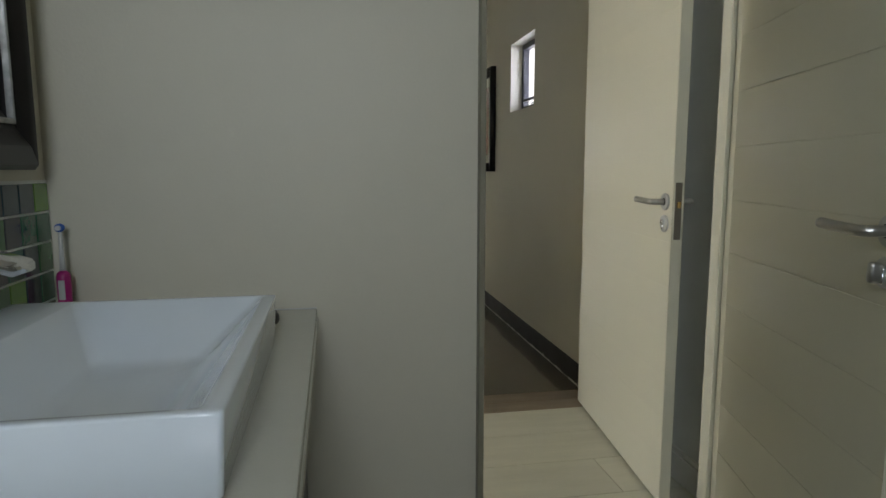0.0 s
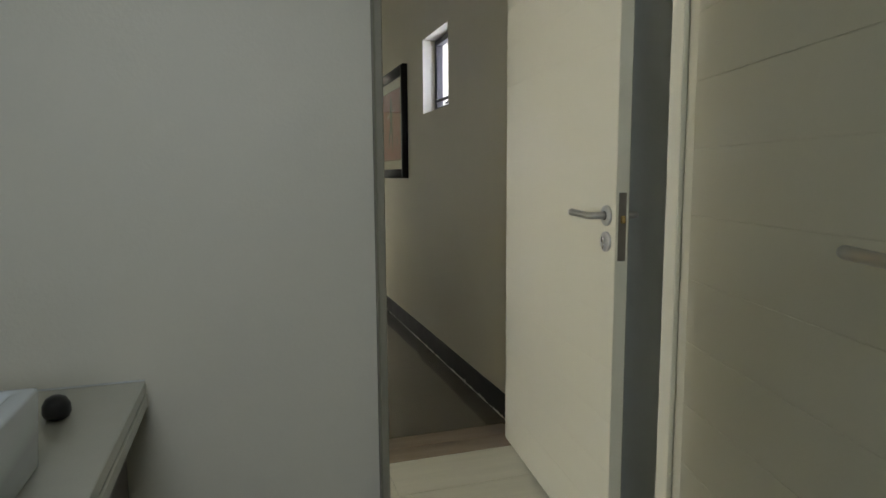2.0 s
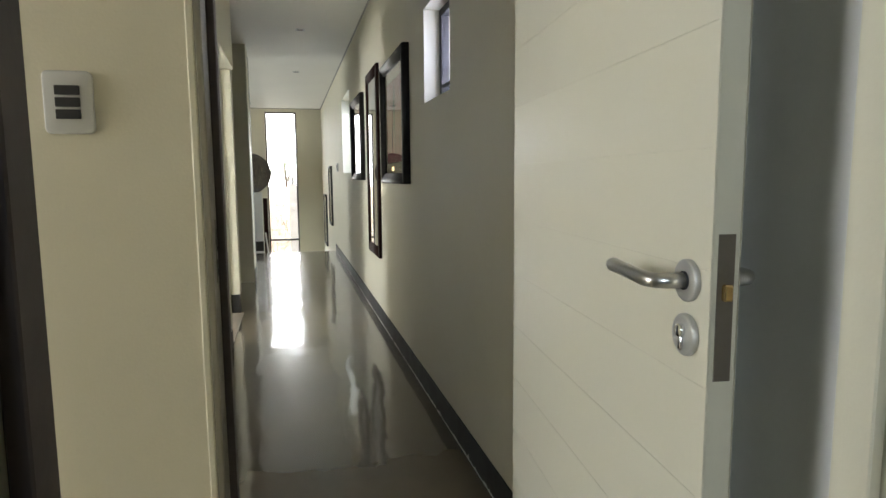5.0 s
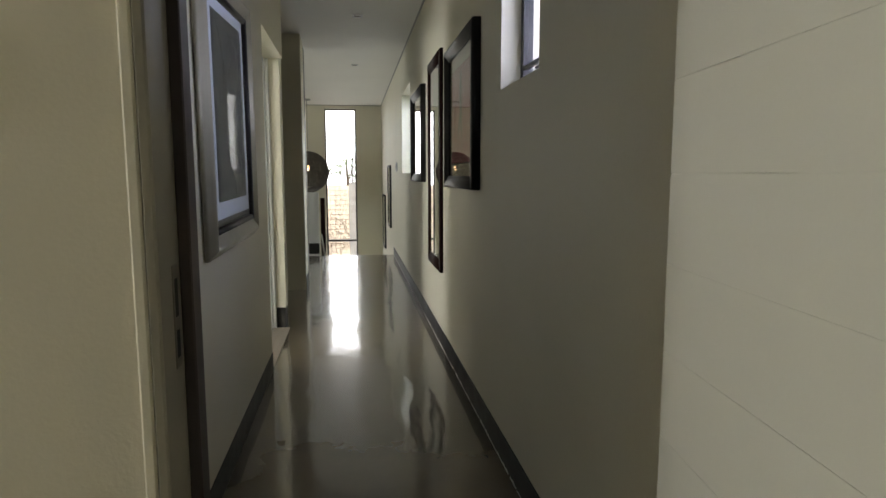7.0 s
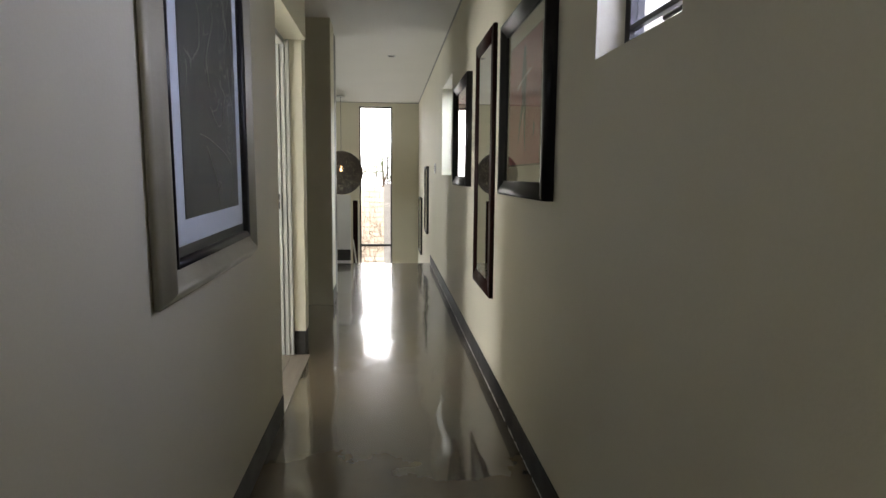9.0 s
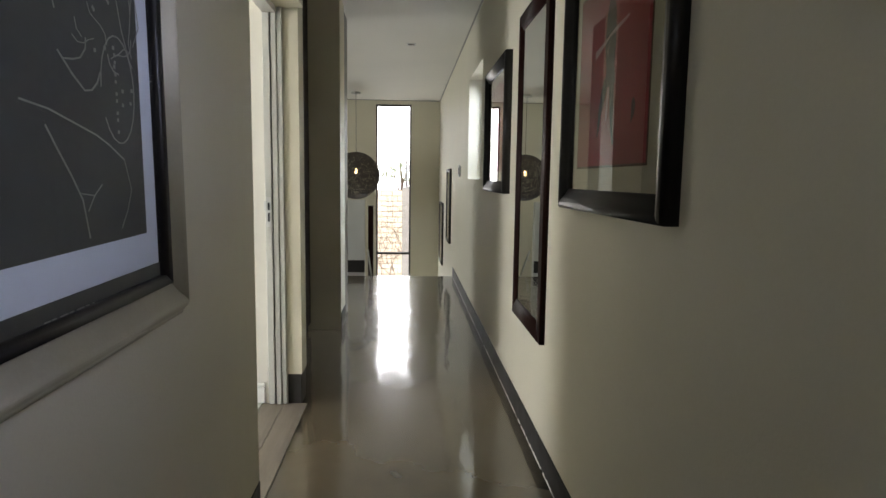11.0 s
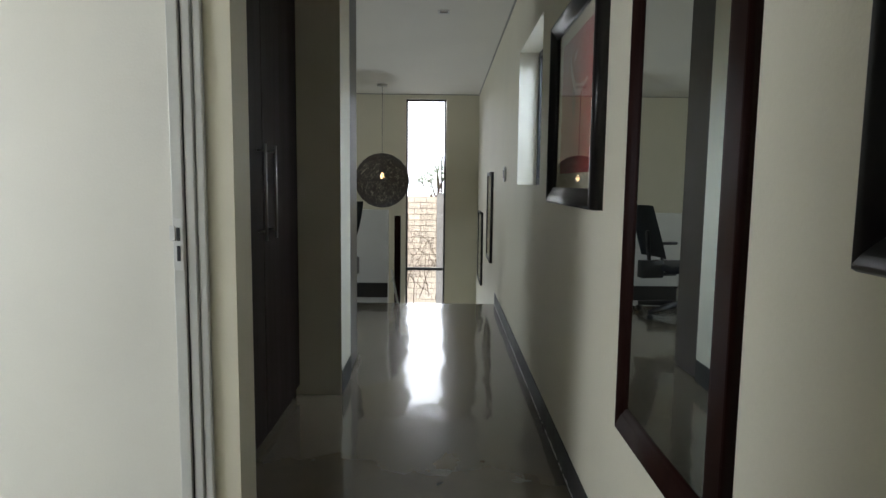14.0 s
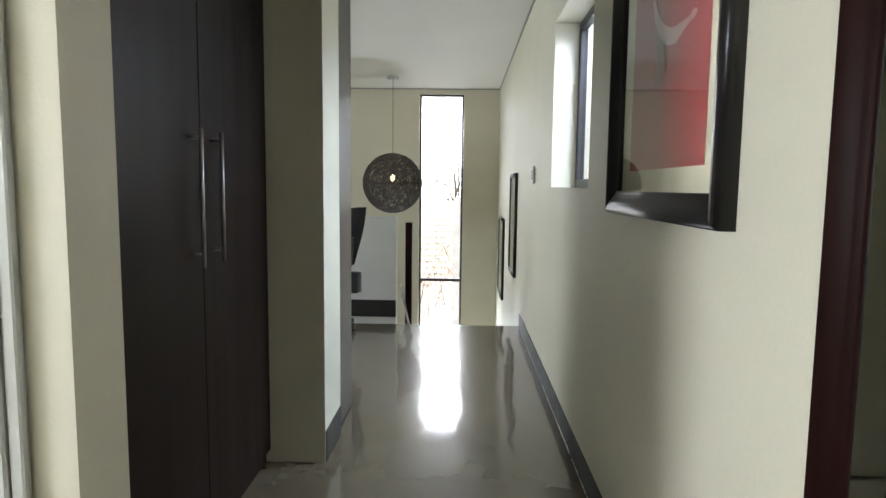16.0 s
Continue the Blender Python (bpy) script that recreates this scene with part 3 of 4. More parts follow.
def picture(m, w, h, profile, mat, label, inner, category="framed picture", pane=picture_glass):
    """inner: rows of (x0, x1, z0, z1, depth, material, name), from the frame's middle foot."""
    p = empty("framed_picture" if category == "framed picture" else "wall_mirror", m, label, category)
    frame_bars(p, w, h, profile, mat)
    iw = max(u for u, _ in profile) - 0.004
    part("backing", box(-w / 2 + 0.01, w / 2 - 0.01, 0.001, 0.008, 0.01, h - 0.01), black_wood, p)
    for x0, x1, z0, z1, y, mt, nm in inner:
        part(nm, box(x0, x1, y - 0.001, y, z0, z1), mt, p)
    if pane:
        g = part("glass", box(-w / 2 + iw, w / 2 - iw, 0.0185, 0.0205, iw, h - iw), pane, p)
        g.visible_shadow = False
    return p


def wide(fw, d):
    """A scooped moulding: width fw, depth d."""
    return [(0, 0), (0, d * 0.72), (fw * 0.06, d * 0.92), (fw * 0.16, d), (fw * 0.34, d * 0.97), (fw * 0.52, d * 0.86), (fw * 0.70, d * 0.70), (fw * 0.86, d * 0.60), (fw * 0.94, d * 0.60), (fw, d * 0.52), (fw, 0)]


def flat(fw, d):
    return [(0, 0), (0, d * 0.92), (fw * 0.05, d), (fw * 0.72, d), (fw * 0.78, d * 0.86), (fw * 0.95, d * 0.80), (fw, d * 0.72), (fw, 0)]


def blob(points, y, thick=0.0008):
    """A flat painted shape through outline points."""
    bm = bmesh.new()
    a = [bm.verts.new((x, y, z)) for x, z in points]
    bm.faces.new(a)
    r = bmesh.ops.extrude_face_region(bm, geom=bm.faces[:])
    for v in [g for g in r["geom"] if isinstance(g, bmesh.types.BMVert)]:
        v.co.y += thick
    bmesh.ops.recalc_face_normals(bm, faces=bm.faces[:])
    return bm


def stroke(points, widths, y):
    left, right = [], []
    for i, (x, z) in enumerate(points):
        a, b = points[max(i - 1, 0)], points[min(i + 1, len(points) - 1)]
        d = math.hypot(b[0] - a[0], b[1] - a[1]) or 1
        nx, nz = -(b[1] - a[1]) / d, (b[0] - a[0]) / d
        w = widths[i] / 2
        left.append((x + nx * w, z + nz * w))
        right.append((x - nx * w, z - nz * w))
    return blob(left + right[::-1], y)


mount_line = surface("brown_mount_line", (0.10, 0.06, 0.035), 0.8, vary=0.1)
# crimson print: x runs away from the bathroom, z up
W1, H1 = 0.872, 0.79
pic = picture(pose(RX, 5.136, 1.105, 0, 0, 90), W1, H1, wide(0.066, 0.046), black_wood, "black framed crimson print in a cream mount", [
    (-0.40, 0.40, 0.06, 0.73, 0.0105, mat_cream, "mount"), (-0.275, 0.320, 0.131, 0.655, 0.0118, mount_line, "mount_edge"), (-0.268, 0.313, 0.138, 0.650, 0.0125, print_red, "print")])
for pts, ws, mt in (([(0.0, 0.62), (0.004, 0.54), (0.004, 0.47), (0.0, 0.41), (-0.004, 0.355)], [0.030, 0.075, 0.088, 0.066, 0.082], ink),
                    ([(0.030, 0.372), (0.055, 0.335), (0.078, 0.288), (0.090, 0.240), (0.098, 0.222)], [0.040, 0.036, 0.026, 0.012, 0.004], ink),
                    ([(-0.016, 0.368), (-0.022, 0.31), (-0.026, 0.263), (-0.034, 0.225), (-0.046, 0.19)], [0.042, 0.034, 0.024, 0.018, 0.010], ink),
                    ([(-0.188, 0.300), (-0.190, 0.283), (-0.187, 0.262), (-0.176, 0.240)], [0.008, 0.026, 0.020, 0.006], ink),
                    ([(0.138, 0.459), (0.102, 0.468), (0.062, 0.478), (0.012, 0.490), (-0.045, 0.500), (-0.134, 0.512)], [0.022, 0.018, 0.010, 0.008, 0.012, 0.008], blush),
                    ([(0.010, 0.352), (0.018, 0.30), (0.022, 0.26)], [0.010, 0.014, 0.006], blush),
                    ([(0.010, 0.47), (0.026, 0.455), (0.024, 0.435)], [0.004, 0.010, 0.004], blush)):
    part("mark", stroke([(x + 0.016, z) for x, z in pts], ws, 0.0127), mt, pic)

def ridge(fw, d):
    """A moulding with its crest well in from the outer edge."""
    return [(0, 0), (0, d * 0.30), (fw * 0.12, d * 0.46), (fw * 0.26, d * 0.80), (fw * 0.36, d * 0.97), (fw * 0.42, d), (fw * 0.52, d * 0.94), (fw * 0.72, d * 0.72), (fw * 0.92, d * 0.62), (fw, d * 0.55), (fw, 0)]


mp = picture(pose(RX, 6.222, 0.522, 0, 0, 90), 0.655, 1.47, flat(0.080, 0.024), mahogany, "tall wall mirror in a dark mahogany frame", [], "mirror", pane=None)
part("mirror_glass", box(-0.250, 0.250, 0.010, 0.0145, 0.077, 1.393), mirror_mat, mp, "clear silvered mirror glass")

pic = picture(pose(RX, 7.297, 1.120, 0, 0, 90), 0.868, 0.785, wide(0.070, 0.045), black_wood, "black framed faded red print in a cream mount", [
    (-0.35, 0.35, 0.06, 0.73, 0.0105, mat_cream, "mount"), (-0.300, 0.262, 0.128, 0.66, 0.0125, print_red, "print")])
for pts, ws in (([(0.092, 0.60), (0.086, 0.560), (0.060, 0.512), (0.020, 0.474), (-0.035, 0.445), (-0.090, 0.437), (-0.140, 0.446), (-0.178, 0.451)], [0.006, 0.018, 0.030, 0.034, 0.042, 0.040, 0.022, 0.012]),
                ([(-0.182, 0.452), (-0.200, 0.456), (-0.220, 0.458)], [0.012, 0.022, 0.006]),
                ([(0.020, 0.560), (0.000, 0.575), (-0.030, 0.590)], [0.012, 0.022, 0.010])):
    part("mark", stroke(pts, ws, 0.0127), blush, pic)
for pts, ws in (([(0.030, 0.485), (0.018, 0.44), (0.010, 0.39), (0.014, 0.34)], [0.020, 0.050, 0.060, 0.030]),):
    part("mark", stroke(pts, ws, 0.0126), surface("smoky_print_grey", (0.16, 0.06, 0.06), 0.7, vary=0.25, scale=8), pic)

pic = picture(pose(0.222, 4.39, 0.899, 0, 0, -92.2) @ pose(0.034, 0, 0.0, 0, 1.7), 0.79, 1.00, ridge(0.084, 0.040), champagne, "champagne framed chalk drawing in a white mount", [
    (-0.33, 0.33, 0.07, 0.93, 0.0095, mat_white, "mount"), (-0.250, 0.210, 0.186, 0.86, 0.0115, print_dark, "print"),
    (-0.315, 0.315, 0.072, 0.124, 0.0115, print_dark, "caption_strip")], pane=matt_glass)
part("spacer", boxes((-0.37, 0.37, -0.018, 0.0005, 0.03, 0.97)), black_wood, pic)
frame_bars(pic, 0.626, 0.836, [(-0.002, 0.001), (-0.002, 0.029), (0.016, 0.024), (0.016, 0.001)], black_wood, "slip", 0.082)
rng = random.Random(11)
lines = bmesh.new()


def chalk_line(points, w):
    tmp = mesh_of("tmp", stroke([(x - 0.039, z - 0.004) for x, z in points], [w] * len(points), 0.0117))
    lines.from_mesh(tmp)
    bpy.data.meshes.remove(tmp)


# a long oval, sweeping arcs and hooks
chalk_line([(-0.135 + 0.054 * math.cos(a), 0.437 + 0.087 * math.sin(a)) for a in [2 * math.pi * k / 22 for k in range(21)]], 0.0022)
chalk_line([(0.12, 0.40), (0.06, 0.392), (0.006, 0.378), (-0.059, 0.361), (-0.095, 0.347), (-0.142, 0.323)], 0.0026)
chalk_line([(-0.142, 0.323), (-0.161, 0.271), (-0.144, 0.237), (-0.121, 0.209)], 0.0012)
chalk_line([(0.07, 0.37), (0.04, 0.33), (0.017, 0.301), (-0.009, 0.263), (-0.022, 0.204)], 0.0030)
chalk_line([(-0.005, 0.273), (-0.042, 0.268)], 0.0018)
chalk_line([(-0.022, 0.245), (-0.042, 0.268), (-0.066, 0.284)], 0.0015)
chalk_line([(0.03, 0.475), (-0.005, 0.445), (-0.034, 0.426), (-0.054, 0.429), (-0.071, 0.442), (-0.080, 0.458)], 0.0030)
chalk_line([(0.02, 0.465), (-0.008, 0.468), (-0.027, 0.473), (-0.042, 0.488), (-0.045, 0.505)], 0.0026)
chalk_line([(-0.107, 0.491), (-0.112, 0.476), (-0.124, 0.466), (-0.140, 0.463)], 0.0026)
chalk_line([(-0.14, 0.60), (-0.156, 0.539), (-0.178, 0.491), (-0.188, 0.48)], 0.0018)
chalk_line([(-0.20, 0.62), (-0.186, 0.546), (-0.179, 0.52), (-0.187, 0.496)], 0.0018)
chalk_line([(-0.17, 0.70), (-0.205, 0.62), (-0.219, 0.553), (-0.194, 0.517)], 0.0018)
chalk_line([(0.19, 0.84), (0.13, 0.76), (0.09, 0.70), (0.10, 0.62), (0.16, 0.58), (0.21, 0.60)], 0.0022)
chalk_line([(0.05, 0.85), (-0.01, 0.79), (-0.02, 0.71), (0.02, 0.65), (0.05, 0.60), (0.03, 0.53)], 0.0022)
chalk_line([(-0.06, 0.82), (-0.12, 0.77), (-0.15, 0.70), (-0.12, 0.65), (-0.07, 0.64)], 0.0020)
for k in range(9):
    chalk_line([(-0.1285, 0.366 + 0.0155 * k + 0.004 * (k % 2)), (-0.1285, 0.3715 + 0.0155 * k + 0.004 * (k % 2))], 0.0055)
for x, z in ((-0.069, 0.491), (-0.099, 0.499), (-0.126, 0.504), (-0.126, 0.474), (-0.149, 0.437), (-0.181, 0.441), (-0.148, 0.414), (-0.175, 0.419)):
    chalk_line([(x, z - 0.003), (x, z + 0.003)], 0.006)
for _ in range(30):
    x, z = rng.uniform(-0.19, 0.22), rng.uniform(0.5, 0.82)
    a = rng.uniform(0, 6.28)
    pts = [(x, z)]
    for _k in range(rng.randint(2, 5)):
        a += rng.uniform(-0.7, 0.7)
        pts.append((pts[-1][0] + 0.016 * math.cos(a), pts[-1][1] + 0.016 * math.sin(a)))
    if all(-0.205 < px < 0.24 and 0.215 < pz < 0.84 for px, pz in pts):
        chalk_line(pts, 0.0016)
for k in range(13):
    chalk_line([(-0.075 - 0.045 * (k % 2), 0.55 + 0.021 * k), (-0.075 - 0.045 * (k % 2) + 0.006, 0.556 + 0.021 * k)], 0.005)
part("chalk_marks", lines, chalk, pic, "pale chalk strokes and dashes")
word = bmesh.new()
for k in range(9):
    box(-0.06 + 0.014 * k, -0.06 + 0.014 * k + (0.006 + 0.004 * (k % 3)), 0.0117, 0.0124, 0.091, 0.100, bm=word)
part("caption_bars", word, chalk, pic, "row of small pale unreadable caption marks")

for y, z, w in ((11.71, 0.36, 0.62), (13.42, -0.15, 0.82)):
    pic = picture(pose(RX, y, z, 0, 0, 90), w, 0.97, flat(0.042, 0.028), black_wood, "black framed picture with pale mount on the stair wall", [
        (-w / 2 + 0.03, w / 2 - 0.03, 0.035, 0.935, 0.0105, mat_cream, "mount"), (-w * 0.24, w * 0.24, 0.17, 0.80, 0.0125, print_dark, "print")])

# ---- dark cupboard ----
HM = 7.61
CF = -0.030
cb = empty("cupboard", pose(CF - 0.3, 7.51, 0), "tall dark wenge built-in cupboard with two doors", "cupboard")
ci = Matrix.Translation((0.3 - CF, -7.51, 0))
part("body", box(-0.698, CF - 0.021, 6.784, 8.25, 0.0, CEIL - 0.002), wenge, cb, at=ci)
for y0, y1, hy in ((6.785, HM - 0.002, HM - 0.078), (HM + 0.002, 8.248, HM + 0.078)):
    dr = part("door", box(CF - 0.020, CF, y0, y1, 0.06, CEIL - 0.01, 0.0015), wenge, cb, at=ci)
    hb = part("handle", tube([(CF + 0.036, hy, 0.945), (CF + 0.036, hy, 1.362)], 0.0065, 14), steel, dr, "long brushed steel bar handle", smooth=True)
    for z in (0.985, 1.335):
        part("post", tube([(CF - 0.001, hy, z), (CF + 0.034, hy, z)], 0.0045, 10), steel, dr, "handle post", smooth=True)
tagged(part("filler_panel", box(-0.1995, CF, 6.7822, 6.7838, 0, CEIL - 0.002), wenge), "thin dark wenge edge strip beside the cupboard", "filler panel")

# sliding screen edge behind the pier
sc = empty("sliding_door", pose(0.158, 8.8, 0), "dark brown satin sliding door leaf standing behind the pier", "sliding door")
part("leaf", box(-0.005, 0.035, -0.205, 0.17, 0.01, CEIL - 0.01, 0.003), surface("dark_brown_satin_panel", (0.030, 0.021, 0.018), 0.36, vary=0.2, scale=4, stretch=(5, 5, 0.4)), sc)
part("floor_guide", box(0.0, 0.030, -0.14, 0.15, 0.0, 0.009), alu, sc)

# ---- windows ----


def window_unit(name, axis, a0, a1, z0, z1, at, depth, bars, label, transoms=(), handle=False):
    """Aluminium frame and panes in an opening. axis: the way the opening runs; at: the near face of the frame."""
    w = empty(name, pose(at if axis == "y" else (a0 + a1) / 2, (a0 + a1) / 2 if axis == "y" else at, z0), label, "window")
    w["kind"] = "structure"
    inv = w.matrix_basis.inverted()

    def b(p, q, r, s, t0=0.0, t1=depth, bev=0.002):
        return box(at + t0, at + t1, p, q, r, s, bev) if axis == "y" else box(p, q, at + t0, at + t1, r, s, bev)
    fr = part("window_frame", b(a0, a0 + bars, z0, z1), alu, w, at=inv)
    part("window_frame", b(a1 - bars, a1, z0, z1), alu, w, at=inv)
    part("window_frame", b(a0 + bars, a1 - bars, z1 - bars, z1), alu, w, at=inv)
    part("window_frame", b(a0 + bars, a1 - bars, z0, z0 + bars), alu, w, at=inv)
    cuts = [z0 + bars] + list(transoms) + [z1 - bars]
    for t in transoms:
        part("transom", b(a0 + bars, a1 - bars, t - bars * 0.75, t + bars * 0.75, -0.004, depth - 0.004), alu, w, at=inv)
    for lo, hi in zip(cuts, cuts[1:]):
        g = part("pane", b(a0 + bars, a1 - bars, lo, hi, depth * 0.45, depth * 0.45 + 0.004, 0), pane_glass, w, at=inv)
        g.visible_shadow = False
    if handle:
        part("window_handle", tube([(at - 0.004, a0 + 0.10, z0 + 0.035), (at - 0.03, a0 + 0.10, z0 + 0.035), (at - 0.034, a0 + 0.18, z0 + 0.032)], 0.006, 8), alu, w, "black window stay handle", at=inv)
        part("transom", b(a0 + bars, a1 - bars, z0 + 0.07, z0 + 0.085, 0.0, 0.02), alu, w, at=inv)
    return w


window_unit("window_1", "y", 3.795, 4.305, 1.516, 1.969, RX + 0.08, 0.045, 0.035, "small charcoal aluminium window in a deep reveal", handle=True)
window_unit("window_2", "y", 8.231, 9.279, 1.201, 2.114, RX + 0.135, 0.045, 0.045, "charcoal aluminium window in a deep white reveal")
window_unit("window_3", "x", 0.166, 0.786, -1.599, 2.489, 14.585, 0.05, 0.028, "tall narrow charcoal window at the stair end", transoms=(-0.155, ))
window_unit("window_4", "x", -0.339, 0.239, 1.301, 2.199, -1.29, 0.05, 0.04, "bathroom window with charcoal frame")

# ---- ceiling lights and pendant ----


def downlight(x, y):
    d = empty("downlight", pose(x, y, CEIL), "small square recessed ceiling downlight, switched off", "ceiling light", "ceiling lights")
    rim = boxes((-0.045, 0.045, -0.045, -0.031, -0.006, -0.0005), (-0.045, 0.045, 0.031, 0.045, -0.006, -0.0005), (-0.045, -0.031, -0.031, 0.031, -0.006, -0.0005), (0.031, 0.045, -0.031, 0.031, -0.006, -0.0005))
    part("rim", rim, steel, d)
    part("lamp", lathe([(0.026, -0.004), (0.026, -0.002), (0.010, -0.001)], 20), surface("lamp_glass", (0.35, 0.33, 0.28), 0.15), d, "dull glass lamp face", smooth=True)
    part("well", box(-0.031, 0.031, -0.031, 0.031, -0.0012, -0.0004), plastic_black, d)
    return d


d1 = downlight(0.765, 7.48)
copy_thing(d1, pose(0.752, 9.93, CEIL))

PX, PY, PZ, PR = -0.108, 13.60, 1.235, 0.375
pl = empty("pendant_lamp", pose(PX, PY, PZ), "round woven dark rattan pendant with a glowing bulb", "pendant lamp")
rng = random.Random(3)
web = bmesh.new()
for i in range(330):
    axis = Vector((rng.gauss(0, 1), rng.gauss(0, 1), rng.gauss(0, 1))).normalized()
    u = axis.orthogonal().normalized()
    v = axis.cross(u)
    off = rng.uniform(-0.75, 0.75)
    rad = math.sqrt(1 - off * off)
    start, sweep, segs = rng.uniform(0, 6.28), rng.uniform(2.2, 5.2), 26
    pts = []
    for k in range(segs + 1):
        a = start + sweep * k / segs
        w = 1 + 0.012 * math.sin(5 * a + i)
        p = axis * (off + 0.07 * math.sin(2.3 * a + i)) + (u * math.cos(a) + v * math.sin(a)) * rad
        pts.append(p.normalized() * PR * w)
    tube(pts, rng.uniform(0.0020, 0.0034), 4, bm=web)
part("shade", web, rattan, pl, "woven ball of dark rattan strands")
part("hoop", tube([(PR * math.cos(2 * math.pi * k / 48), PR * math.sin(2 * math.pi * k / 48), 0) for k in range(48)], 0.006, 6, closed=True), rattan, pl)
part("cable", tube([(0, 0, 0.16), (0, 0, CEIL - PZ - 0.03)], 0.0035, 8), plastic_black, pl, "thin dark cable")
part("canopy", lathe([(0.072, CEIL - PZ - 0.03), (0.075, CEIL - PZ - 0.025), (0.075, CEIL - PZ - 0.001)], 28), steel, pl, "round ceiling canopy", smooth=True)
part("lamp_holder", lathe([(0.018, 0.11), (0.021, 0.12), (0.021, 0.165), (0.010, 0.175)], 16), plastic_black, pl, "black lamp holder", smooth=True)
part("bulb", lathe([(0.004, 0.022), (0.016, 0.032), (0.026, 0.055), (0.024, 0.078), (0.014, 0.098), (0.013, 0.110)], 18), bulb_glow, pl, "warm glowing bulb", smooth=True)
glow = new("bulb_light", bpy.data.lights.new("bulb_light", "POINT"))
glow.data.energy, glow.data.color, glow.data.shadow_soft_size = 4, (1.0, 0.72, 0.4), 0.03
glow.location = (PX, PY, PZ + 0.06)

# ---- office chair, stair rail ----
oc = empty("office_chair", pose(-0.41, 10.50, 0, 0, 0, -12), "black mesh office chair on castors by the parapet", "office chair")
seat = box(-0.25, 0.23, -0.24, 0.24, 0.43, 0.50, 0.03, segs=3)
part("seat", seat, rubber, oc, smooth=True)
bk = bmesh.new()
rows = []
for k in range(11):
    z = 0.56 + 0.047 * k
    x = 0.255 + 0.05 * math.sin(k / 10 * 2.4) + 0.09 * (k / 10) ** 2
    hw = 0.215 - 0.05 * (k / 10) ** 3
    rows.append([(x - 0.035 * (1 - (j / 4 - 1) ** 2) + 0.03, hw * (j / 4 - 1), z) for j in range(9)])
vs = [[bk.verts.new(p) for p in r] for r in rows]
for a, b in zip(vs, vs[1:]):
    for j in range(8):
        bk.faces.new((a[j], a[j + 1], b[j + 1], b[j]))
r = bmesh.ops.solidify(bk, geom=bk.faces[:], thickness=0.05)
part("backrest", bk, rubber, oc, "curved black mesh backrest", smooth=True)
part("back_frame", tube([(0.05, 0, 0.40), (0.22, 0, 0.40), (0.315, 0, 0.46), (0.335, 0, 0.60), (0.355, 0, 0.80)], 0.018, 10), plastic_black, oc, smooth=True)
for s in (-1, 1):
    part("armrest", tube([(0.02, s * 0.235, 0.47), (0.02, s * 0.29, 0.50), (0.02, s * 0.295, 0.64)], 0.014, 8), plastic_black, oc, smooth=True)
    part("arm_pad", box(-0.13, 0.14, s * 0.295 - 0.035, s * 0.295 + 0.035, 0.64, 0.668, 0.012, segs=2), plastic_black, oc, smooth=True)
part("tilt_bracket", box(0.20, 0.415, -0.05, 0.05, 0.37, 0.53, 0.012, segs=2), plastic_black, oc, smooth=True)
part("column", lathe([(0.028, 0.10), (0.028, 0.26), (0.018, 0.265), (0.018, 0.43)], 16), steel, oc, smooth=True)
for k in range(5):
    a = radians(72 * k - 18)
    c, s = math.cos(a), math.sin(a)
    leg = part("leg", tube([(0.03 * c, 0.03 * s, 0.115), (0.20 * c, 0.20 * s, 0.10), (0.39 * c, 0.39 * s, 0.075)], 0.02, 8, radii=[0.034, 0.028, 0.022]), plastic_black, oc, smooth=True)
    part("castor", lathe([(0.018, -0.022), (0.028, -0.018), (0.028, 0.018), (0.018, 0.022)], 14, m=pose(0.385 * c, 0.385 * s, 0.0285, 90, 0, 72 * k)), plastic_black, leg, "black castor wheel", smooth=True)

tagged(part("stair_panel", box(0.140, 0.215, 12.70, 12.78, -2.1, 0.785, 0.004), mahogany), "dark wooden post beside the stair", "stair post")
hr = empty("handrail", pose(0.205, 11.42, 0), "white painted handrail sloping down with the stairs", "handrail")
part("rail", tube([(0.010, 0.0, 0.27), (0.031, 0.58, -0.195), (0.045, 1.25, -0.73)], 0.012, 10), white_trim, hr, smooth=True)
for k, (yy, zz) in enumerate(((0.12, 0.165), (0.9, -0.46))):
    part("bracket", tube([(-0.019, yy, zz - 0.04), (0.010, yy, zz - 0.03), (0.018 + 0.02 * yy, yy, zz)], 0.006, 8), steel, hr)

# ---- bathroom ----
ct = empty("countertop", pose(-0.32, 0.07, 0.7185), "pale cream stone countertop against the wall", "countertop")
part("slab", box(-0.298, 0.286, -1.07, 1.073, 0.012, 0.0335, 0.002, segs=2), counter_stone, ct)
part("front_edge", box(0.272, 0.2885, -1.07, 1.073, -0.010, 0.0118, 0.002), counter_stone, ct)
part("sealant", box(-0.298, 0.286, 1.0695, 1.0735, 0.0335, 0.0365, 0.001), plastic_white, ct, "thin white sealant line")
vc = empty("vanity_cabinet", pose(-0.32, 0.05, 0), "dark wooden vanity cabinet under the countertop", "cabinet")
part("body", box(-0.60, -0.085, -0.98, 1.13, 0.09, 0.716), cabinet_wood, vc, at=Matrix.Translation((0.32, -0.05, 0)))
for k in range(3):
    dd = part("door", box(-0.084, -0.068, -0.97 + 0.70 * k, -0.275 + 0.70 * k, 0.10, 0.70, 0.0015), cabinet_wood, vc, at=Matrix.Translation((0.32, -0.05, 0)))
part("plinth", box(-0.60, -0.12, -0.97, 1.12, -0.027, 0.089), plastic_black, vc, at=Matrix.Translation((0.32, -0.05, 0)))


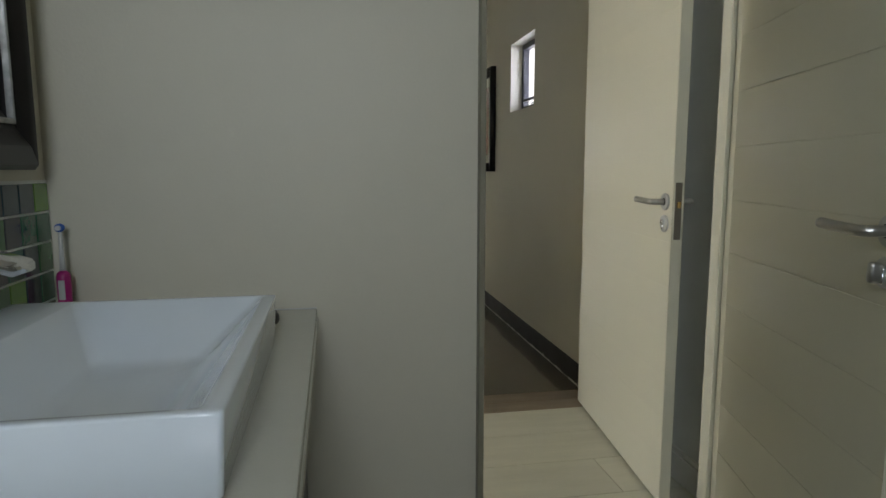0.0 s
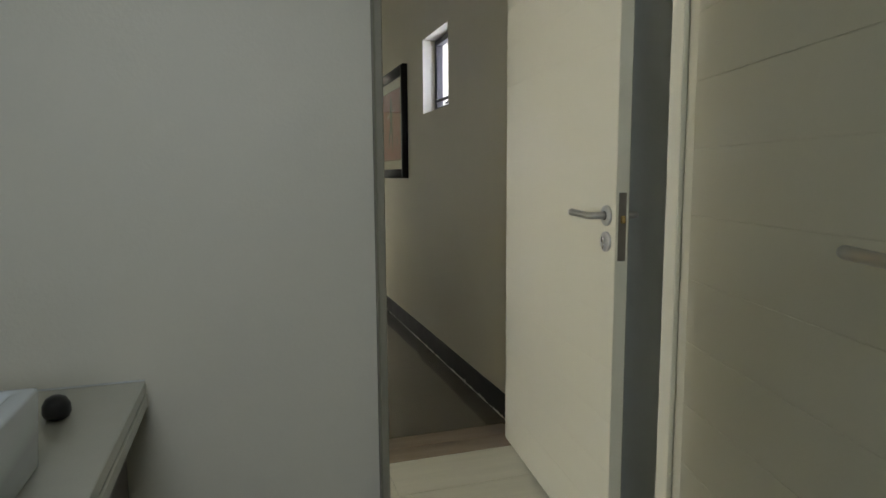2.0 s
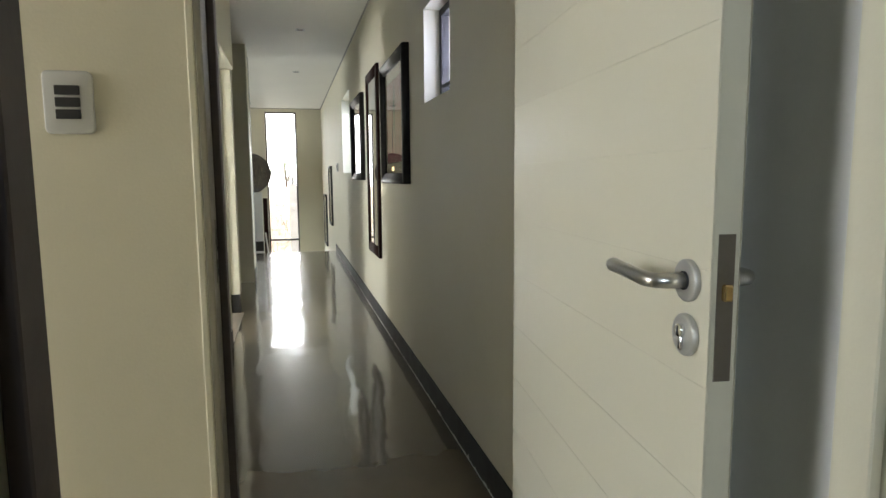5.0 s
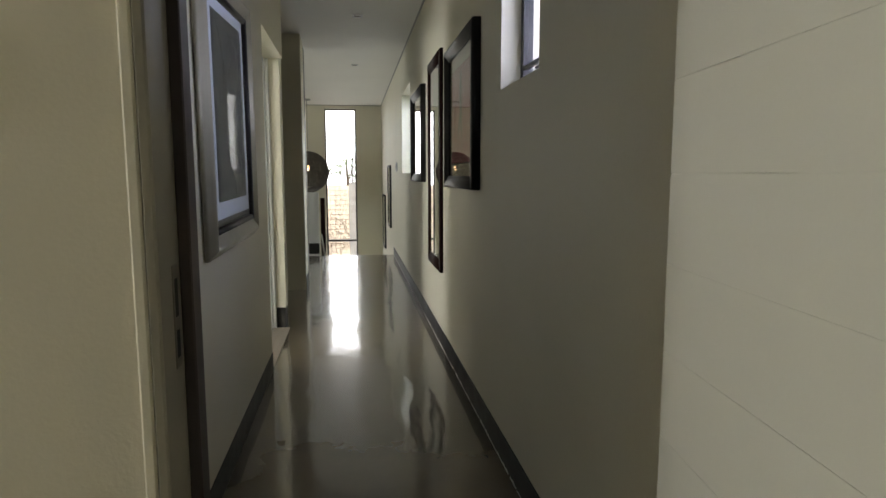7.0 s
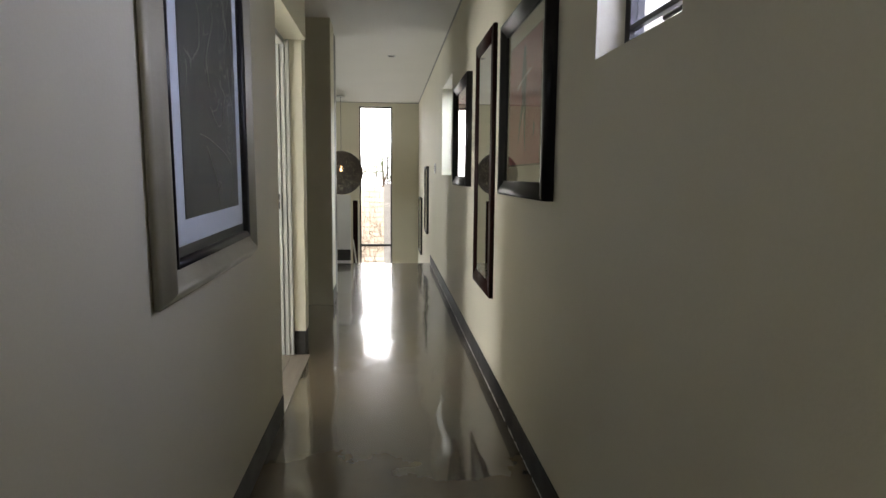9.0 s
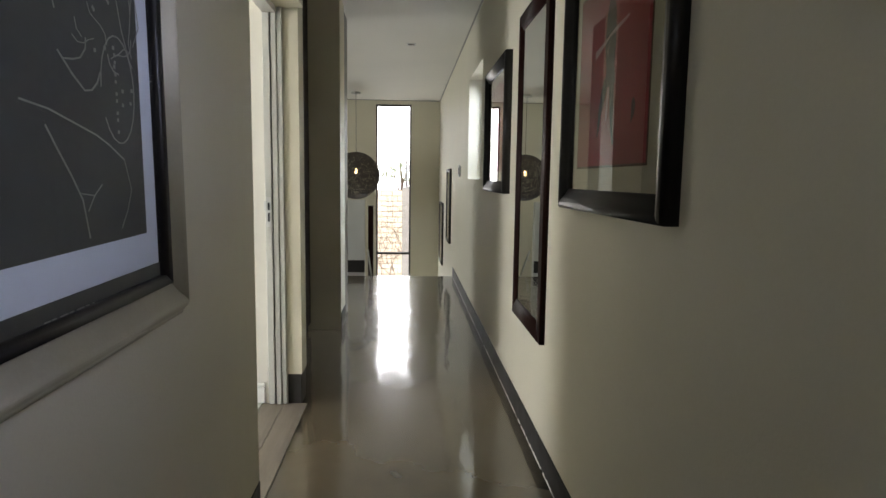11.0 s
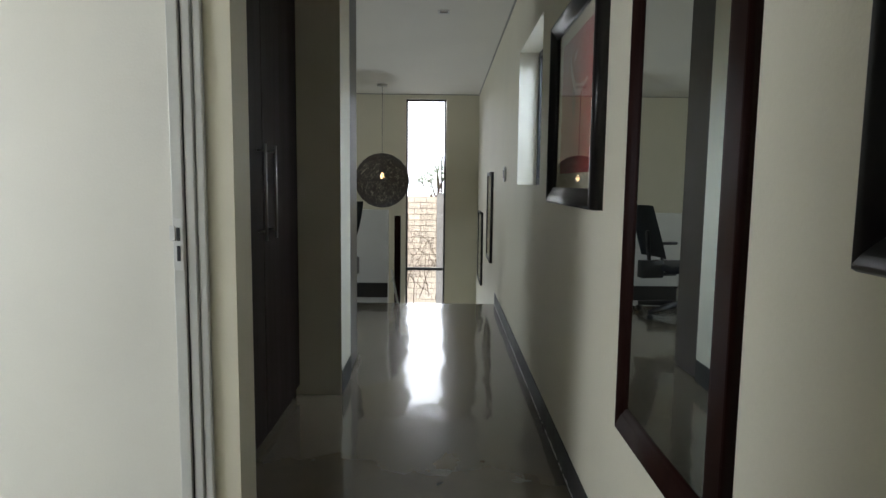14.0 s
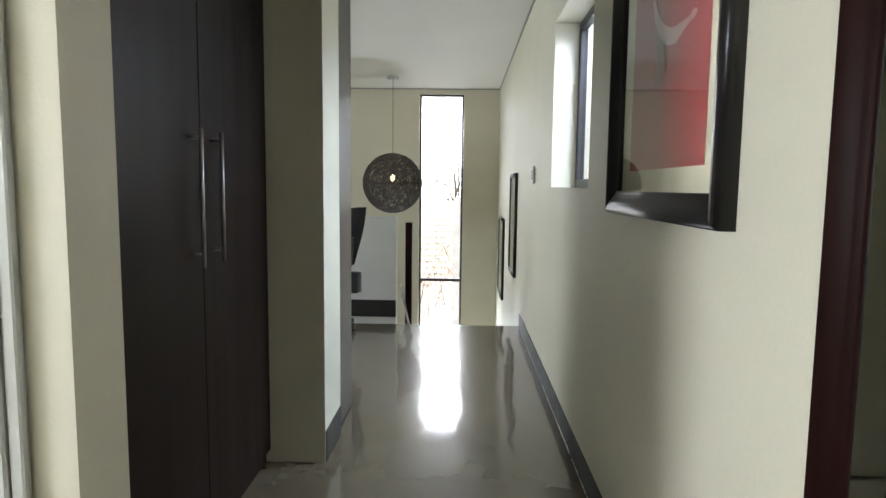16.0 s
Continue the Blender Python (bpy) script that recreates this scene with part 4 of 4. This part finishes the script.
def basin():
    """A square vessel basin: outer walls, wide rims and a sloping bowl."""
    bm = bmesh.new()
    x0, x1, y0, y1, zb, zt = -0.565, -0.102, 0.246, 0.842, 0.0, 0.098
    def loop(a, b, c, d, z, n=6, r=0.03):
        pts = []
        for cx, cy, s in ((b - r, d - r, 0), (a + r, d - r, 90), (a + r, c + r, 180), (b - r, c + r, 270)):
            for k in range(n + 1):
                t = radians(s + 90 * k / n)
                pts.append(bm.verts.new((cx + r * math.cos(t), cy + r * math.sin(t), z)))
        return pts
    loops = [loop(x0 + 0.010, x1 - 0.010, y0 + 0.010, y1 - 0.010, zb, r=0.007), loop(x0 + 0.005, x1 - 0.005, y0 + 0.005, y1 - 0.005, zb + 0.004, r=0.007),
             loop(x0, x1, y0, y1, zt - 0.004, r=0.007), loop(x0 + 0.001, x1 - 0.001, y0 + 0.001, y1 - 0.001, zt - 0.001, r=0.007), loop(x0 + 0.004, x1 - 0.004, y0 + 0.004, y1 - 0.004, zt, r=0.006),
             loop(x0 + 0.105, x1 - 0.021, y0 + 0.014, y1 - 0.014, zt, r=0.012), loop(x0 + 0.108, x1 - 0.024, y0 + 0.017, y1 - 0.017, zt - 0.002, r=0.014),
             loop(x0 + 0.116, x1 - 0.034, y0 + 0.026, y1 - 0.030, zt - 0.012, r=0.015), loop(x0 + 0.172, x1 - 0.104, y0 + 0.088, y1 - 0.128, zt - 0.076, r=0.022),
             loop(x0 + 0.184, x1 - 0.118, y0 + 0.104, y1 - 0.142, zt - 0.083, r=0.024), loop(x0 + 0.20, x1 - 0.17, y0 + 0.20, y1 - 0.20, zt - 0.086, r=0.02)]
    for a, b in zip(loops, loops[1:]):
        n = len(a)
        for i in range(n):
            j = (i + 1) % n
            bm.faces.new((a[i], a[j], b[j], b[i]))
    bm.faces.new(loops[0][::-1])
    bm.faces.new(loops[-1])
    bmesh.ops.recalc_face_normals(bm, faces=bm.faces[:])
    return bm


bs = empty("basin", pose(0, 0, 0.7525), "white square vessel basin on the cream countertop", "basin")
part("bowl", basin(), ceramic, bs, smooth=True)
part("overflow", lathe([(0.010, 0.0), (0.0125, 0.0005), (0.0120, 0.0030), (0.0085, 0.0035)], 24, m=pose(-0.4515, 0.53, 0.066, 0, 83, 0)), chrome, bs, "chrome overflow ring", smooth=True)

tp = empty("basin_tap", pose(-0.540, 0.53, 0.8905), "chrome waterfall tap standing on the basin rim", "tap")
sp_ = bmesh.new()
prof = [(-0.03, 0.085, 0.036), (0.02, 0.100, 0.036), (0.08, 0.096, 0.035), (0.142, 0.076, 0.034)]
rings = []
for x, z, w in prof:
    rings.append([sp_.verts.new((x, y, z + dz)) for y, dz in ((-w, 0.0), (w, 0.0), (w * 0.94, -0.016), (-w * 0.94, -0.016))])
for a, b in zip(rings, rings[1:]):
    for i in range(4):
        sp_.faces.new((a[i], a[(i + 1) % 4], b[(i + 1) % 4], b[i]))
sp_.faces.new(rings[0])
sp_.faces.new(rings[-1][::-1])
bmesh.ops.recalc_face_normals(sp_, faces=sp_.faces[:])
bmesh.ops.bevel(sp_, geom=sp_.edges[:], offset=0.003, segments=2, affect="EDGES")
part("spout", sp_, chrome, tp, smooth=True)
part("body", box(-0.022, 0.024, -0.024, 0.024, -0.040, 0.078, 0.004, segs=2), chrome, tp)
part("lever", box(-0.045, 0.03, -0.010, 0.010, 0.108, 0.116, 0.003, segs=2), chrome, tp)

tb = empty("electric_toothbrush", pose(-0.576, 1.09, 0.753), "magenta and white electric toothbrush leaning upright", "toothbrush")
part("body", lathe([(0.013, 0), (0.0145, 0.004), (0.0145, 0.105), (0.0125, 0.112), (0.006, 0.118)], 20), magenta, tb, smooth=True)
part("grip", box(-0.006, 0.007, -0.0155, -0.0135, 0.055, 0.098, 0.0009), plastic_white, tb, "white oval button panel")
part("shaft", lathe([(0.0065, 0.118), (0.0055, 0.135), (0.0040, 0.190), (0.0045, 0.205)], 14), plastic_white, tb, "white brush shaft", smooth=True)
hd = part("head", lathe([(0.0085, -0.004), (0.0095, 0.0), (0.0095, 0.006), (0.007, 0.008)], 18, m=pose(0, 0.002, 0.212, 90)), bristle_blue, tb, "round blue brush head", smooth=True)
part("bristles", lathe([(0.0055, 0.008), (0.0055, 0.014)], 14, m=pose(0, 0.002, 0.212, 90)), plastic_white, hd)

kn = tagged(part("plug", lathe([(0.010, 0), (0.016, 0.003), (0.019, 0.010), (0.018, 0.022), (0.013, 0.031), (0.005, 0.035)], 24, m=pose(-0.130, 1.0, 0.7525)), plastic_black, smooth=True), "black rubber plug lying on the countertop", "plug")

mr = empty("wall_mirror", pose(-0.62, 0.613, 1.09, 0, 0, -90), "bathroom mirror in a dark carved frame", "mirror")
frame_bars(mr, 0.84, 1.10, [(0, 0), (0, 0.030), (0.01, 0.042), (0.045, 0.046), (0.075, 0.036), (0.085, 0.036), (0.085, 0.0)], black_wood)
frame_bars(mr, 0.668, 0.928, [(0, 0.002), (0, 0.040), (0.006, 0.043), (0.010, 0.040), (0.010, 0.002)], surface("worn_silver_bead", (0.45, 0.45, 0.44), 0.4, metal=0.6, vary=0.4, scale=40), "bead", 0.086)
frame_bars(mr, 0.646, 0.906, [(0, 0.002), (0, 0.030), (0.03, 0.022), (0.03, 0.002)], black_wood, "slip", 0.097)
part("mirror_glass", box(-0.30, 0.30, 0.012, 0.016, 0.12, 0.98), mirror_mat, mr, "clear silvered mirror glass")

# the bathroom fittings stand against the west wall
BATH = Matrix.Translation((0.041, 0.428, 0.027))
for o in (ct, vc, bs, tp, tb, kn, mr):
    o.matrix_basis = BATH @ o.matrix_basis

# ---- outside: block wall, creeper, tree ----
bw = setting("wall_garden", boxes((-14, 0.60, 19.02, 19.2, -2.6, 0.90), (0.80, 14, 19.02, 19.2, -2.6, 0.90)), mortar, "garden wall of sandy blocks in sun", "garden wall")
setting("pillar_garden", boxes((0.60, 0.80, 18.92, 19.25, -2.6, 0.98)), post_paint, "weathered grey pillar in the garden wall", "pillar")
VN = bmesh.new()
rng = random.Random(8)


def creep(p, a, r, depth):
    pts, rad = [Vector(p)], [r]
    n = rng.randint(6, 10)
    for k in range(n):
        a += rng.uniform(-0.28, 0.28)
        q = pts[-1] + Vector((math.sin(a) * 0.13, rng.uniform(-0.012, 0.012), math.cos(a) * 0.13))
        q.y = min(q.y, 18.985)
        pts.append(q)
        rad.append(r * (1 - 0.6 * (k + 1) / n))
        if depth and rng.random() < 0.42:
            creep(q, a + rng.choice((-1, 1)) * rng.uniform(0.4, 0.9), rad[-1] * 0.75, depth - 1)
    tube(pts, r, 4, bm=VN, radii=rad)


for k in range(11):
    creep((-0.55 + 0.16 * k + rng.uniform(-0.04, 0.04), 18.96, -1.75 + rng.uniform(0, 0.6)), rng.uniform(-0.2, 0.3), 0.009, 3)
tagged(part("creeper", VN, bark), "bare brown creeper climbing the block wall", "creeper", kind="stuff")

for px_, top in ((0.70, 1.95), (1.35, 1.95)):
    fp = empty("fence_post", pose(px_, 19.08, 0.9), "thin dark metal fence post on the garden wall", "fence post", "fence posts")
    part("pole", tube([(0, 0, 0), (0, 0, top - 0.9)], 0.016, 6), alu, fp)
    for k in range(5):
        part("insulator", box(-0.022, 0.022, -0.03, 0.03, 0.12 + 0.19 * k, 0.15 + 0.19 * k, 0.004), plastic_black, fp)
wires = bmesh.new()
for k in range(5):
    tube([(-4, 19.08, 1.035 + 0.19 * k), (5, 19.08, 1.035 + 0.19 * k)], 0.0025, 4, bm=wires)
tagged(part("fence_wire", wires, alu), "thin strained wires above the garden wall", "fence wire", kind="stuff")

tr = empty("tree", pose(0.35, 38, -3.0), "grey-green garden tree behind the block wall", "tree")
part("trunk", tube([(0, 0, 0), (0.1, 0, 1.4), (-0.1, 0.1, 2.6), (0.1, 0, 3.8), (0.0, 0.1, 5.0)], 0.14, 10, radii=[0.17, 0.14, 0.11, 0.08, 0.04]), bark, tr, smooth=True)
for k in range(6):
    a = k * 1.05
    part("limb", tube([(0, 0, 2.3 + 0.25 * k), (0.5 * math.cos(a), 0.5 * math.sin(a), 3.0 + 0.25 * k), (1.0 * math.cos(a), 1.0 * math.sin(a), 3.9 + 0.2 * k)], 0.05, 6, radii=[0.06, 0.04, 0.015]), bark, tr)
vts, fcs = [], []
for _ in range(2200):
    c = rng.choice([(math.cos(k * 1.05) * 0.95, math.sin(k * 1.05) * 0.95, 3.9 + 0.2 * k, 0.62) for k in range(6)] + [(0, 0, 5.0, 0.6), (0.2, 0, 4.3, 0.7)])
    d = Vector((rng.gauss(0, 1), rng.gauss(0, 1), rng.gauss(0, 0.8)))
    p = Vector(c[:3]) + d.normalized() * c[3] * rng.random() ** 0.5
    u = Vector((rng.gauss(0, 1), rng.gauss(0, 1), rng.gauss(0, 1))).normalized() * 0.055
    v = u.orthogonal().normalized() * 0.022
    b = len(vts)
    vts += [tuple(p - u), tuple(p + v), tuple(p + u), tuple(p - v)]
    fcs.append((b, b + 1, b + 2, b + 3))
lm = bpy.data.meshes.new("crown")
lm.from_pydata(vts, [], fcs)
part("crown", lm, leaf_mat, tr, "airy crown of small grey-green leaves")

# ---- pieces: tiles, planks, blocks ----


def piece_mesh(name, w, d, h, bevel, mat):
    me = mesh_of(name, box(0, w, 0, d, 0, h, bevel))
    me.materials.append(mat)
    return me


fb = bpy.data.objects["floor_bath"]
ROW, LEN, G = 0.255, 1.2, 0.0025
full = piece_mesh("tile", LEN - G, ROW - G, 0.006, 0.001, tile_wood)
k, y = 0, 2.71 - ROW
while y > -1.4:
    x0 = -3.0 if y > 1.65 else -0.80
    x = x0 + (0.0, -0.45, -0.83)[k % 3] + (0.06 if y > 1.65 else 0.0)
    while x < 1.66:
        a, b = max(x, x0), min(x + LEN, 1.66)
        if b - a > 0.02:
            me = full if b - a > LEN - 0.001 else piece_mesh("tile", b - a - G, ROW - G, 0.006, 0.001, tile_wood)
            part("tile", me, None, fb, at=pose(a, y, -0.006))
        x += LEN
    k += 1
    y -= ROW
for y0, y1 in ((2.71, 2.82), (2.822, 2.931)):
    for a, b in ((-0.9, 0.1), (0.1, 1.26)):
        part("plank", piece_mesh("plank", b - a - G, y1 - y0 - 0.001, 0.0065, 0.001, plank_wood), None, fb, at=pose(a, y0, -0.006))
fl = bpy.data.objects["floor"]
for x0, x1 in ((-0.035, 0.080), (0.082, 0.198)):
    me = mesh_of("plank", box(0, x1 - x0, 0, 1.064, 0, 0.006, 0.001))
    me.materials.append(plank_long)
    part("plank", me, None, fl, at=pose(x0, 5.572, 0.0005))

T = 0.0655
tg = setting("splashback", box(-0.579, -0.5755, 0.728, 1.571, 0.780, 1.095), tile_grout, "pale grouted splashback of green mosaic tiles", "splashback")
rng = random.Random(21)
tms = []
for mt in mosaic:
    me = mesh_of("tile", box(0, 0.0035, 0, T - 0.005, 0, T - 0.005, 0.0008))
    me.materials.append(mt)
    tms.append(me)
for r in range(5):
    for c in range(12):
        part("tile", rng.choice(tms), None, tg, at=pose(-0.5760, 1.569 - T * (c + 1), 1.093 - T * (r + 1)))

block_sizes = {}


def block_mesh(w):
    """One garden wall block of that length, shared between alike ones."""
    w = round(w, 3)
    if w not in block_sizes:
        block_sizes[w] = mesh_of("block", box(0, w, 0, 0.035, 0, 0.120, 0.006))
        block_sizes[w].materials.append(brick_mat)
    return block_sizes[w]


rng = random.Random(4)
for r in range(25):
    z = 0.90 - 0.132 * (r + 1)
    x = -1.28 + (0.137 if r % 2 else 0)
    while x < 1.5:
        for x0, x1 in ((x, min(x + 0.262, 0.596)), (max(x, 0.804), x + 0.262)):
            if x1 - x0 > 0.03:
                part("block", block_mesh(x1 - x0), None, bw, at=pose(x0, 18.992 + rng.uniform(-0.004, 0.004), z))
        x += 0.274
